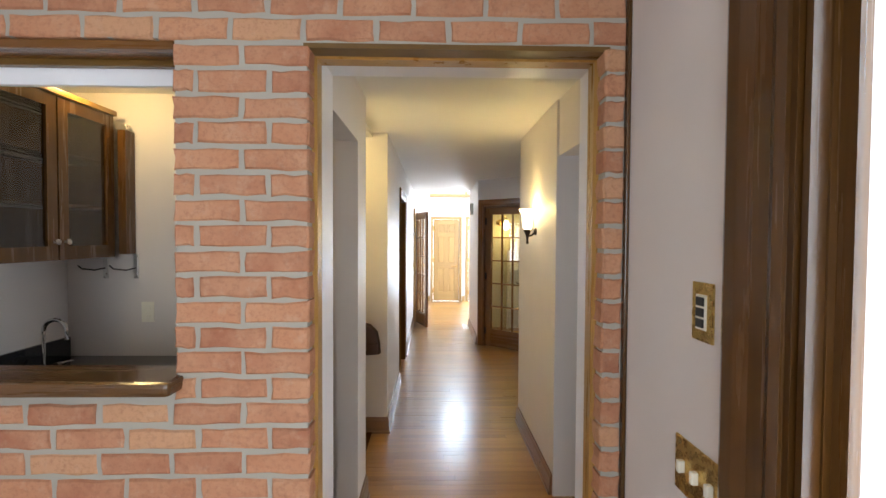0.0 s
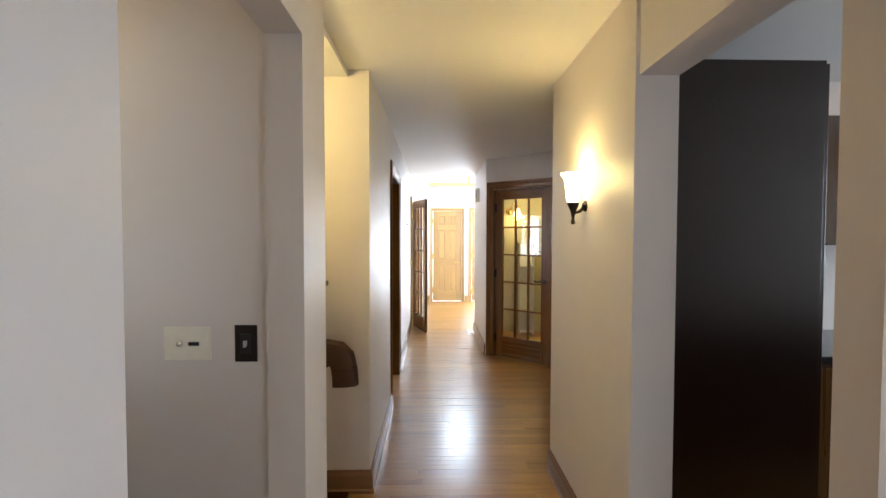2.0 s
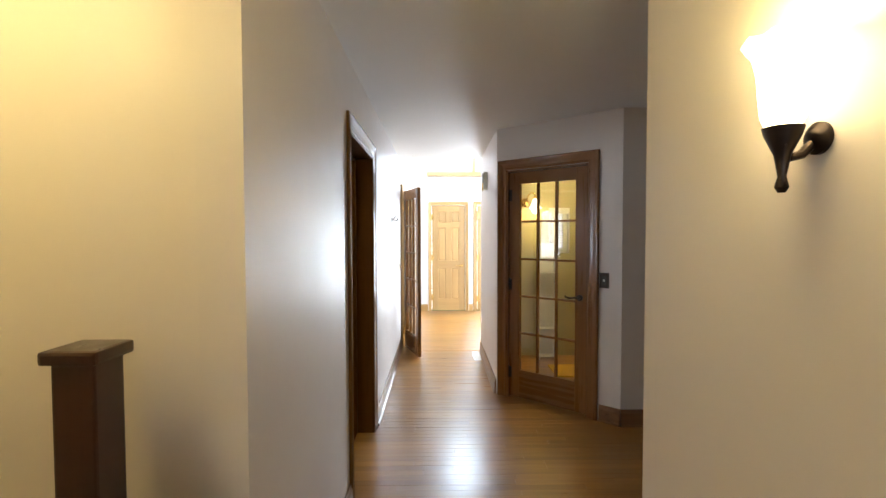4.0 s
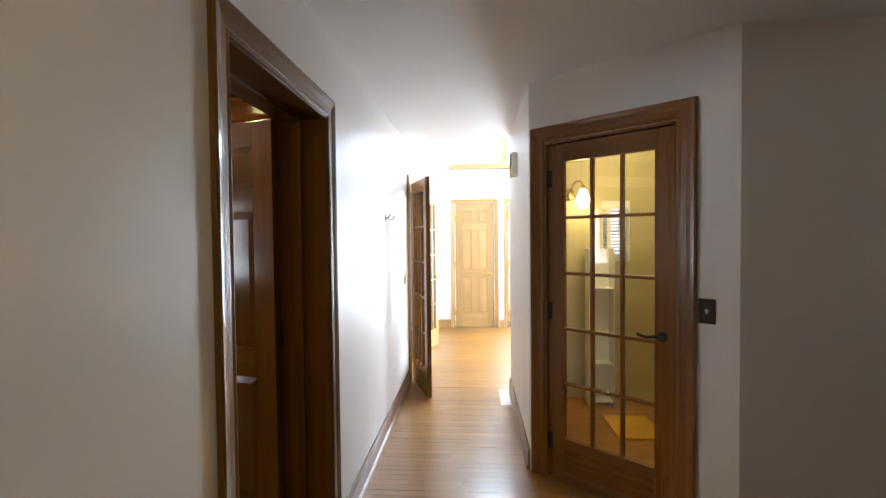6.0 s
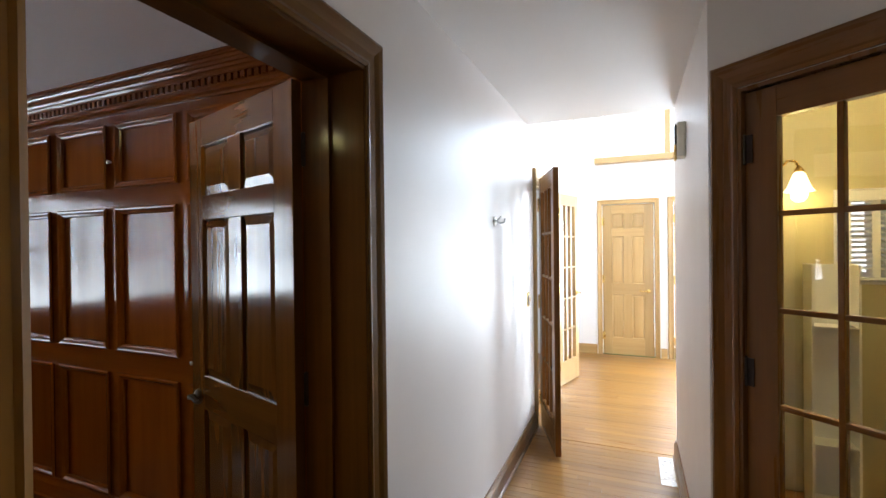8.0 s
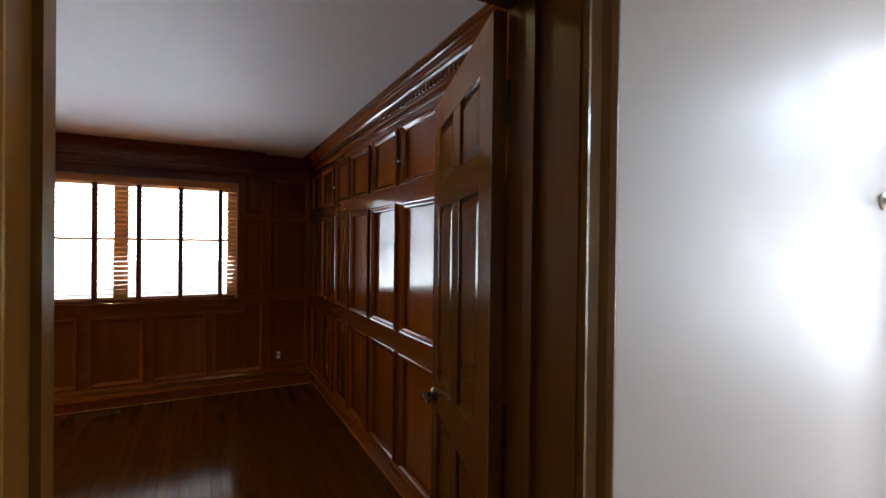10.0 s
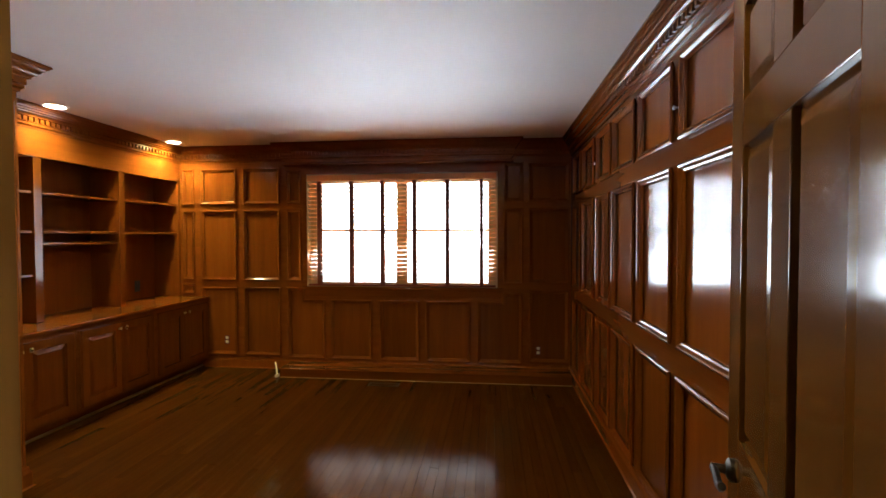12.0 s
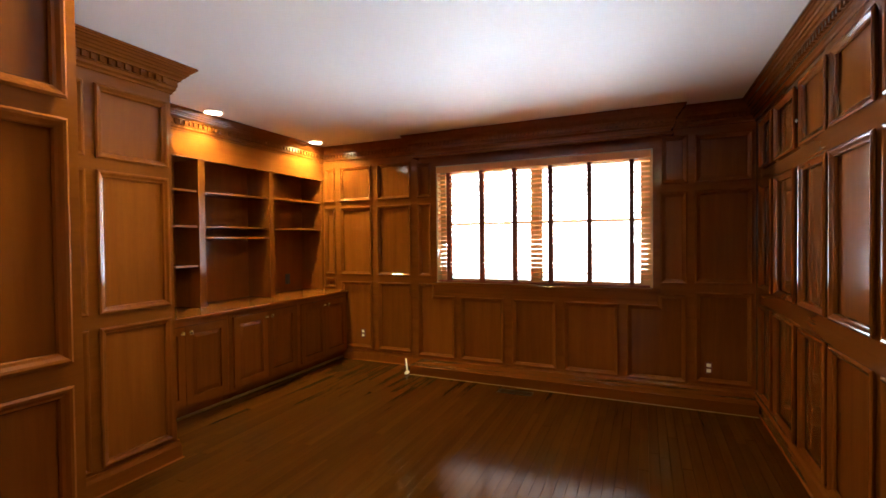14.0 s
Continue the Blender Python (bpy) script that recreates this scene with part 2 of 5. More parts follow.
def tube(bm, pts, r, n=10):
    """Round bar along a path."""
    pts = [Vector(p) for p in pts]
    rings = []
    for i, p in enumerate(pts):
        d = (pts[min(i + 1, len(pts) - 1)] - pts[max(i - 1, 0)]).normalized()
        q = d.to_track_quat("Z", "Y")
        rings.append([bm.verts.new(p + q @ Vector((r * math.cos(2 * math.pi * k / n), r * math.sin(2 * math.pi * k / n), 0))) for k in range(n)])
    for a, b in zip(rings, rings[1:]):
        for k in range(n):
            bm.faces.new((a[k], a[(k + 1) % n], b[(k + 1) % n], b[k]))
    bm.faces.new(rings[0])
    bm.faces.new(rings[-1])
    return bm


def sweep(bm, path, profile, closed=False, only=None):
    """Profile of (offset to the left of the way, third coordinate) along a flat path with mitred corners."""
    n = len(path)
    rows = []
    for i in range(n):
        p = Vector(path[i])
        a = Vector(path[i - 1]) if (i or closed) else None
        b = Vector(path[(i + 1) % n]) if (i < n - 1 or closed) else None
        d1 = (p - a).normalized() if a is not None else None
        d2 = (b - p).normalized() if b is not None else None
        d1, d2 = d1 or d2, d2 or d1
        n1, n2 = Vector((-d1.y, d1.x)), Vector((-d2.y, d2.x))
        m = (n1 + n2) / (1 + n1.dot(n2))
        rows.append([(p.x + m.x * o, p.y + m.y * o, h) for o, h in profile])
    vs = [[bm.verts.new(c) for c in r] for r in rows]
    k = len(profile)
    for i in range(n if closed else n - 1):
        if only is not None and i != only:
            continue
        a, b = vs[i], vs[(i + 1) % n]
        for j in range(k):
            bm.faces.new((a[j], a[(j + 1) % k], b[(j + 1) % k], b[j]))
    if only is not None:
        bm.faces.new(vs[only])
        bm.faces.new(vs[(only + 1) % n])
        bmesh.ops.delete(bm, geom=[v for v in bm.verts if not v.link_faces], context="VERTS")
    elif not closed:
        bm.faces.new(vs[0])
        bm.faces.new(vs[-1])
    return bm


def upright(bm):
    """Turns a plan drawn in x, y with height z into one standing in x, z and coming out towards -y."""
    for v in bm.verts:
        v.co = (v.co.x, -v.co.z, v.co.y)
    return bm


HERE = Matrix()          # where the room that is being built stands


def mesh_ob(name, bm, material, smooth=False):
    bmesh.ops.recalc_face_normals(bm, faces=bm.faces[:])
    me = bpy.data.meshes.new(name)
    bm.to_mesh(me)
    bm.free()
    me.materials.append(material)
    if smooth:
        me.shade_smooth()
        me.set_sharp_from_angle(angle=radians(35))
    return new(name, me)


def part(name, bm, material, parent, label="", smooth=False):
    ob = mesh_ob(name, bm, material, smooth)
    ob.parent = parent
    return tagged(ob, label)


def again(ob, m):
    """One more piece on the same mesh, under the same parent."""
    o = new(ob.name.split(".")[0], ob.data)
    o.parent = ob.parent
    o.matrix_basis = m
    return o


def structure(name, bm, material, label, category="", smooth=False):
    ob = mesh_ob(name, bm, material, smooth)
    ob.matrix_world = HERE
    return tagged(ob, label, category or name.split("_")[0], kind="structure")


def thing(name, m, label, category, group="", kind=""):
    ob = new(name)
    ob.empty_display_size = 0.1
    ob.matrix_world = HERE @ m
    return tagged(ob, label, category, group, kind)


def slab(bm, a0, a1, z0, z1, d0, d1, holes=()):
    """A board standing along local x from a0 to a1, thickness d0 to d1 in y, with rectangular holes (a, b, low, high)."""
    us = sorted({a0, a1, *[h[i] for h in holes for i in (0, 1) if a0 < h[i] < a1]})
    vs = sorted({z0, z1, *[h[i] for h in holes for i in (2, 3) if z0 < h[i] < z1]})

    def solid(i, j):
        if not (0 <= i < len(us) - 1 and 0 <= j < len(vs) - 1):
            return False
        u, v = (us[i] + us[i + 1]) / 2, (vs[j] + vs[j + 1]) / 2
        return not any(h[0] < u < h[1] and h[2] < v < h[3] for h in holes)
    cache = {}

    def V(i, j, d):
        key = (i, j, d)
        if key not in cache:
            cache[key] = bm.verts.new((us[i], d, vs[j]))
        return cache[key]
    for i in range(len(us) - 1):
        for j in range(len(vs) - 1):
            if not solid(i, j):
                continue
            bm.faces.new((V(i, j, d0), V(i + 1, j, d0), V(i + 1, j + 1, d0), V(i, j + 1, d0)))
            bm.faces.new((V(i, j, d1), V(i, j + 1, d1), V(i + 1, j + 1, d1), V(i + 1, j, d1)))
            for di, dj, e in ((-1, 0, ((i, j), (i, j + 1))), (1, 0, ((i + 1, j + 1), (i + 1, j))), (0, -1, ((i + 1, j), (i, j))), (0, 1, ((i, j + 1), (i + 1, j + 1)))):
                if not solid(i + di, j + dj):
                    (p, q), (r, s) = e
                    bm.faces.new((V(p, q, d0), V(r, s, d0), V(r, s, d1), V(p, q, d1)))
    return bm


def wall(name, m, a0, a1, z0, z1, thick, material, label, holes=()):
    """A wall in a frame whose -y looks into the room, from 0 to thick behind its face."""
    ob = structure(name, slab(bmesh.new(), a0, a1, z0, z1, 0.0, thick, holes), material, label, "wall")
    ob.matrix_world = HERE @ m
    return ob


def frame_south(y):      # a face looking towards -y; along = x
    return pose(0, y, 0)


def frame_north(y):      # a face looking towards +y; along = -x
    return pose(0, y, 0, 0, 0, 180)


def frame_east(x):       # a face looking towards +x; along = y
    return pose(x, 0, 0, 0, 0, 90)


def frame_west(x):       # a face looking towards -x; along = -y
    return pose(x, 0, 0, 0, 0, -90)


# ---- the large structure ----
XL, XR, XR2 = -0.435, 0.685, 0.59          # hall wall faces
structure("floor_hall", boxm(-2.55, 1.99, -0.10, 4.1, 8.86, -0.012), BASEW["x"], "subfloor under the oak strip flooring of the hall", "floor")
structure("ceiling_hall", boxm(-2.6, 1.99, H, 4.2, 8.84, H + 0.12), WHITE, "flat white painted hall ceiling", "ceiling")
structure("ceiling_brick_room", boxm(-1.75, -1.6, H + 0.005, 0.65, 1.985, H + 0.125), WHITE, "flat white painted ceiling of the brick room", "ceiling")
structure("ceiling_study", boxm(-5.1, 2.1, HS, -0.556, 7.1, HS + 0.03), WHITE, "smooth white painted study ceiling", "ceiling")
structure("ceiling_foyer", boxm(-0.6, 8.84, 4.4, 3.7, 12.1, 4.5), WHITE, "high white foyer ceiling", "ceiling")

# hall, left side
wall("wall_hall_left", frame_east(XL), 4.27, 12.0, 0, 4.4, 0.12, WALL, "warm grey painted hall wall with doorways",
     [(5.622, 6.493, -1, 2.05), (9.07, 10.13, -1, 2.06), (4.2, 8.83, 2.56, 5)])
wall("wall_stair_north", frame_south(4.27), -1.45, XL - 0.12, 0, H, 0.12, WALL, "painted wall of the stair alcove lit by a warm lamp")
wall("wall_pantry_side", frame_east(-0.475), 2.15, 3.37, 0, H, 0.118, WALL, "grey painted wall with a cased opening to the wet bar", [(2.23, 3.086, -1, 2.125)])
wall("wall_pantry_back", frame_south(3.19), -2.25, -0.60, 0, H, 0.12, WALL, "painted back wall of the wet bar")
wall("wall_pantry_left", frame_east(-2.13), 1.98, 3.19, 0, H, 0.12, WALL, "painted side wall of the wet bar")
wall("wall_stair_left", frame_east(-1.43), 3.31, 4.27, 0, H, 0.1, WALL, "painted wall at the head of the stairs")
# hall, right side
wall("wall_hall_right", frame_west(0.70), -3.343 - 0.0, -2.15, 0, H, 0.15, WALL, "painted hall wall with an opening to the kitchen", [(-3.4, -2.5, -1, 2.10)])
wall("wall_hall_sconce", frame_west(XR), -4.51, -3.343, 0, H, 0.165, WALL, "painted hall wall carrying a glass sconce")
wall("wall_side_hall_south", frame_north(4.51), -4.1, -0.85, 0, H, 0.11, WALL, "painted wall of the side hall")
wall("wall_side_hall_north", frame_south(6.57), 1.455, 4.1, 0, H, 0.12, WALL, "shaded painted wall of the side hall")
wall("wall_side_hall_end", frame_west(4.0), -6.57, -4.51, 0, H, 0.12, WALL, "painted end wall of the side hall with an added window opening", [(-6.1, -4.9, 0.9, 2.05)])
DIAG = pose(0.59, 7.30, 0, 0, 0, math.degrees(math.atan2(-0.73, 0.865)))
DL = math.hypot(0.865, 0.73)
wall("wall_diagonal", DIAG, 0.0, DL, 0, H, 0.12, WALL, "angled painted wall holding a glazed wooden door", [(0.112, 0.866, -1, 2.05)])
wall("wall_hall_right_far", frame_west(XR2), -8.83, -7.30, 0, 4.4, 0.12, WALL, "painted hall wall running to the bright foyer")
# washroom behind the glazed door
wall("wall_washroom_north", frame_south(8.62), 0.71, 3.3, 0, H, 0.12, TAN, "tan painted washroom wall with a small window", [(1.40, 1.65, 1.25, 1.80)])
wall("wall_washroom_east", frame_west(3.2), -8.62, -6.69, 0, H, 0.12, TAN, "tan painted washroom side wall")
wall("wall_washroom_west", frame_east(0.712), 7.45, 8.62, 0, H, 0.01, TAN, "tan painted washroom wall")
wall("wall_washroom_south", frame_north(6.692), -3.2, -1.50, 0, H, 0.005, TAN, "tan painted washroom wall by the door")
# foyer
wall("wall_foyer_far", frame_south(11.85), -0.6, 3.6, 0, 4.4, 0.15, FOYER, "bright white foyer end wall with two doors", [(-0.075, 0.575, -1, 2.04), (0.80, 1.60, -1, 2.04), (1.75, 3.3, 0.4, 2.5), (-0.06, 3.0, 2.665, 4.1)])
wall("wall_foyer_right", frame_west(3.5), -12.0, -8.83, 0, 4.4, 0.12, FOYER, "white foyer wall with a tall window", [(-11.6, -9.0, 0.5, 3.8)])
wall("wall_foyer_south", frame_north(8.83), -3.6, -0.71, 0, 4.4, 0.09, FOYER, "white foyer wall")
structure("wall_foyer_header", boxm(-0.43, 8.84, H + 0.13, 0.585, 8.96, 4.4), FOYER, "white wall above the hall ceiling", "wall")
structure("wall_balcony_back", boxm(-0.6, 13.2, 2.4, 3.6, 13.3, 4.4), FOYER, "white wall behind the upper landing", "wall")
structure("floor_balcony", boxm(-0.6, 12.0, 2.40, 3.6, 13.2, 2.6), FOYER, "landing floor behind the ledge", "floor")
structure("ceiling_balcony", boxm(-0.6, 12.1, 4.4, 3.6, 13.3, 4.5), WHITE, "white landing ceiling", "ceiling")
structure("wall_parlour_back", boxm(-2.6, 8.6, 0, -2.5, 11.6, H), FOYER, "white wall of the room past the french doors", "wall")
structure("wall_parlour_south", boxm(-2.5, 8.5, 0, -0.56, 8.6, H), FOYER, "white wall of the room past the french doors", "wall")
structure("wall_parlour_north", boxm(-2.5, 11.6, 0, -0.56, 11.7, H), FOYER, "white wall of the room past the french doors", "wall")
structure("ceiling_parlour", boxm(-2.6, 8.5, H, -0.56, 11.7, H + 0.1), WHITE, "white ceiling of the room past the french doors", "ceiling")
# added lamp brightens this room; its walls have no window
lamp("AREA", "parlour_fill", look((-2.3, 10.1, 1.5), (0, 9.8, 1.2)), 30, DAY, 1.2, 1.3)
# brick room
wall("wall_doorway", frame_south(1.985), -2.2, 0.95, 0, H, 0.165, TRIMW, "white plastered wall behind the brick with a doorway and a serving hatch",
     [(-0.405, 0.44, -1, 2.148), (-1.62, -0.784, 1.08, 2.115)])
wall("wall_brick_room_right", frame_west(0.49), -1.985, 1.6, 0, H, 0.17, WALL, "light painted wall with switches and a glazed door", [(-1.28, -0.45, -1, 2.08)])
wall("wall_brick_room_left", frame_east(-1.63), -1.6, 1.985, 0, H, 0.1, WALL, "painted side wall of the brick room")
wall("wall_brick_room_back", frame_north(-1.5), -0.65, 1.75, 0, H, 0.1, WALL, "painted back wall of the brick room with a window", [(-0.15, 1.35, 0.9, 2.1)])
# kitchen
wall("wall_kitchen_south", frame_north(2.15), -4.1, -0.95, 0, H, 0.12, WALL, "painted kitchen wall")
wall("wall_kitchen_east", frame_west(4.0), -4.4, -2.15, 0, H, 0.12, WALL, "painted kitchen wall with a window", [(-3.95, -2.55, 1.05, 2.1)])
wall("wall_kitchen_north", frame_south(4.395), 0.852, 4.0, 0, H, 0.004, WALL, "painted kitchen back wall")
# study shell
wall("wall_study_south_outer", frame_north(2.30), 2.5, 5.1, 0, HS, 0.1, WALL, "wall behind the bookcase")
structure("backdrop_garden", boxm(-13.2, -6, -0.5, -13.0, 17, 9), HAZE, "bright overcast distance beyond the study window", "backdrop")
structure("backdrop_yard", boxm(1.34, 8.731, 1.2, 1.95, 8.736, 1.85), HAZE, "bright daylight beyond the washroom window", "backdrop")
structure("backdrop_patio", boxm(1.10, -1.45, -0.45, 1.14, 1.97, 2.7), HAZE, "bright daylight beyond the glazed outer door", "backdrop")
structure("ground", boxm(-60, -60, -0.6, 60, 60, -0.5), GRASS, "lawn around the house", "ground")


# ---- floors: oak strips ----
def strips(owner, x0, x1, y0, y1, mats, seed, singles, material_far):
    """Strip flooring along x in staggered boards, nearest boards as pieces of their own."""
    rng = random.Random(seed)
    shared = {}
    rest = bmesh.new()
    wide, made = 0.0572, 0
    y = y0
    while y < y1 - 0.01:
        x = x0 - rng.uniform(0, 0.8)
        w = min(wide, y1 - y)
        while x < x1:
            L = rng.choice((0.6, 0.85, 1.1, 1.35))
            a, b = max(x, x0), min(x + L, x1)
            x += L
            if b - a < 0.02:
                continue
            if singles(a, b, y) and made < 300:
                key = (round(b - a, 2), round(w, 3))
                if key not in shared:
                    bm = boxm(0.0003, 0.0002, -0.012, key[0] - 0.0003, key[1] - 0.0002, 0.0)
                    top = [e for e in bm.edges if all(v.co.z > -0.001 for v in e.verts)]
                    bmesh.ops.bevel(bm, geom=top, offset=0.0007, segments=1, affect="EDGES")
                    bmesh.ops.recalc_face_normals(bm, faces=bm.faces[:])
                    me = bpy.data.meshes.new("plank")
                    bm.to_mesh(me)
                    bm.free()
                    me.materials.append(mats["x"])
                    shared[key] = me
                o = new("plank", shared[key])
                o.parent = owner
                o.location = (a, y, rng.uniform(-0.0004, 0.0004))
                made += 1
            else:
                box(rest, a + 0.0004, y + 0.0004, -0.012, b - 0.0004, y + w - 0.0004, rng.uniform(-0.0004, 0.0004))
        y += wide
    part("plank_field", rest, material_far, owner)["kind"] = "stuff"


def far_floor(name, dark, light, rough=0.2, coat=0.5, spec=0.5, coat_rough=0.12, vary=0.2):
    """The same boards joined: tone varies by board."""
    m = wood(name, dark, light, "x", rough=rough, coat=coat, spec=spec, coat_rough=coat_rough)
    nt = m.node_tree
    hsv = next(n for n in nt.nodes if n.type == "HUE_SAT")
    geo = nt.nodes.new("ShaderNodeNewGeometry")
    for l in list(hsv.inputs["Value"].links):
        nt.links.remove(l)
    nt.links.new(ramp(nt, geo.outputs["Random Per Island"], 1 - vary, 1 + vary, 0, 1), hsv.inputs["Value"])
    return m


# ---- generic joinery ----
CASE = [(0.0, 0.0), (0.0, 0.012), (0.012, 0.018), (0.022, 0.014), (0.05, 0.017), (0.072, 0.026), (0.09, 0.03), (0.1, 0.024), (0.1, 0.0)]


def casing(name, m, a0, a1, top, mats, label, scale=0.95, proud=1.0):
    """Moulded architrave round a doorway, on the face of a wall."""
    path, prof = [(a0, 0.0), (a0, top), (a1, top), (a1, 0.0)], [(o * scale, h * proud) for o, h in CASE]
    ob = structure(name, upright(sweep(bmesh.new(), path, prof, only=0)), mats["z"], label, "trim")
    ob.matrix_world = HERE @ m
    part("head_casing", upright(sweep(bmesh.new(), path, prof, only=1)), mats["x"], ob)
    part("leg_casing", upright(sweep(bmesh.new(), path, prof, only=2)), mats["z"], ob)
    return ob


def lining(name, m, a0, a1, top, depth, mats, label, stop=0.05):
    """Jamb boards and stop inside a doorway."""
    bm = bmesh.new()
    t = 0.012
    slab(bm, a0 - 0.002, a1 + 0.002, 0, top + 0.002, -0.004, depth + 0.004, [(a0 + t, a1 - t, -1, top - t)])
    slab(bm, a0 + t, a1 - t, 0, top - t, stop, stop + 0.03, [(a0 + t + 0.012, a1 - t - 0.012, -1, top - t - 0.012)])
    ob = structure(name, bm, mats["z"], label, "trim")
    ob.matrix_world = HERE @ m
    return ob


BASE = [(0.0, 0.0), (0.026, 0.0), (0.026, 0.016), (0.018, 0.022), (0.016, 0.10), (0.010, 0.118), (0.009, 0.13), (0.0, 0.13)]


def baseboard(path, mats=None, label="stained wooden baseboard with a shoe moulding", profile=BASE):
    """Baseboard on the left hand of the way."""
    return structure("baseboard", sweep(bmesh.new(), path, profile), (mats or BASEW)["x"], label, "trim")


def lever(parent, x, z, side, m=BRONZE, way=-1):
    """Lever handle with its rose on a door face; side -1 is the near face."""
    bm = lathe(bmesh.new(), [(0.026, 0.0), (0.026, 0.008), (0.018, 0.014), (0.01, 0.016), (0.01, 0.045)], (x, 0, z), "y", 18)
    for v in bm.verts:
        v.co.y = v.co.y * side
    y = 0.04 * side
    tube(bm, [(x, y, z), (x + way * 0.03, y, z + 0.004), (x + way * 0.07, y, z - 0.004), (x + way * 0.105, y, z + 0.004), (x + way * 0.115, y, z + 0.012)], 0.0085)
    h = part("door_handle", bm, m, parent, "dark bronze lever handle" if m is BRONZE else "brass lever handle", True)
    return h


def hinges(parent, zs, m, x=0.0, y=0.0):
    for z in zs:
        bm = lathe(bmesh.new(), [(0.004, -0.056), (0.008, -0.052), (0.008, 0.052), (0.004, 0.056)], (x, y, z), "z", 10)
        box(bm, x - 0.002, y - 0.002, z - 0.05, x + 0.03, y + 0.002, z + 0.05)
        part("hinge", bm, m, parent, "metal butt hinge", True)


def raised(bm, x0, x1, z0, z1, t):
    """A fielded panel: thin at its rim, thicker in its middle, on both faces."""
    e = min(0.035, (x1 - x0) * 0.22)
    for s in (0, 1):
        y0, y1 = (t * 0.36, t * 0.12) if s == 0 else (t * 0.64, t * 0.88)
        o = [bm.verts.new(c) for c in ((x0, y0, z0), (x1, y0, z0), (x1, y0, z1), (x0, y0, z1))]
        i = [bm.verts.new(c) for c in ((x0 + e, y1, z0 + e), (x1 - e, y1, z0 + e), (x1 - e, y1, z1 - e), (x0 + e, y1, z1 - e))]
        for k in range(4):
            bm.faces.new((o[k], o[(k + 1) % 4], i[(k + 1) % 4], i[k]))
        bm.faces.new(i)
    return bm


def six_panel_door(name, m, w, h, mats, label, handle=BRONZE, hinge=BRASS, levers=(-1, 1)):
    """A six-panel leaf, hinge at local x 0, from y 0 to its thickness."""
    t = 0.035
    d = thing(name, m, label, "door", kind="structure")
    s, mid = 0.115, 0.10
    zr = [(0, 0.22), (0.815, 0.955), (1.60, 1.70), (h - 0.115, h)]
    for x0, x1 in ((0, s), (w - s, w)):
        part("stile", boxm(x0, 0, 0, x1, t, h, bevel=0.002), mats["z"], d)
    for a, b in zr:
        part("rail", boxm(s, 0.0005, a, w - s, t - 0.0005, b, bevel=0.002), mats["x"], d)
    c0, c1 = w / 2 - mid / 2, w / 2 + mid / 2
    for (p, q), (r, u) in zip(zr, zr[1:]):
        part("mullion", boxm(c0, 0.001, q, c1, t - 0.001, r, bevel=0.002), mats["z"], d)
        for x0, x1 in ((s, c0), (c1, w - s)):
            pn = part("panel", raised(bmesh.new(), x0, x1, q, r, t), mats["z"], d)
            bm = bmesh.new()
            ring = [(x0, q), (x1, q), (x1, r), (x0, r)]
            sweep(bm, ring, [(0.0, 0.0), (0.0, 0.004), (0.006, 0.003), (0.012, -0.004), (0.016, -0.012), (0.0, -0.012)], True)
            part("moulding", upright(bm), mats["z"], pn)
    for sd in levers:
        k = lever(d, w - 0.065, 0.865, sd, handle)
        if sd > 0:
            k.location.y = t
    hinges(d, (0.25, 1.02, 1.80), hinge, -0.004, -0.004)
    return d


def french_door(name, m, w, h, mats, label, stile=0.11, top=0.12, bottom=0.235, handle=BRONZE, hinge=BRASS, levers=(-1,), hinge_side=0):
    """A fifteen-light glazed leaf, hinge at local x 0."""
    t = 0.04
    d = thing(name, m, label, "door", kind="structure")
    for x0, x1 in ((0, stile), (w - stile, w)):
        part("stile", boxm(x0, 0, 0, x1, t, h, bevel=0.002), mats["z"], d)
    part("top_rail", boxm(stile, 0.0005, h - top, w - stile, t - 0.0005, h, bevel=0.002), mats["x"], d)
    part("bottom_rail", boxm(stile, 0.0005, 0, w - stile, t - 0.0005, bottom, bevel=0.002), mats["x"], d)
    x0, x1, z0, z1 = stile, w - stile, bottom, h - top
    b = 0.009
    for i in (1, 2):
        x = x0 + (x1 - x0) * i / 3
        part("muntin", boxm(x - b, 0.004, z0, x + b, t - 0.004, z1, bevel=0.003), mats["z"], d)
    for j in range(1, 5):
        z = z0 + (z1 - z0) * j / 5
        part("muntin", boxm(x0, 0.006, z - b, x1, t - 0.006, z + b, bevel=0.003), mats["x"], d)
    for i in range(3):
        for j in range(5):
            xa, za = x0 + (x1 - x0) * i / 3, z0 + (z1 - z0) * j / 5
            p = part("pane", boxm(xa + 0.004, t / 2 - 0.0015, za + 0.004, xa + (x1 - x0) / 3 - 0.004, t / 2 + 0.0015, za + (z1 - z0) / 5 - 0.004), GLASS, d)
            p.visible_shadow = False
    for sd in levers:
        k = lever(d, w - 0.06, 0.95, sd, handle)
        if sd > 0:
            k.location.y = t
    hinges(d, (0.22, 1.02, 1.82), hinge, -0.003, -0.004 if hinge_side == 0 else t + 0.004)
    return d


# ---- study panelling ----
TIERS = [(0.17, 0.87), (0.98, 1.70), (1.80, 2.15)]
MOULD = [(-0.020, 0.014), (-0.020, 0.018), (-0.012, 0.024), (-0.004, 0.022), (0.006, 0.013), (0.014, 0.010), (0.018, 0.003), (0.018, -0.001), (0.0, -0.001)]


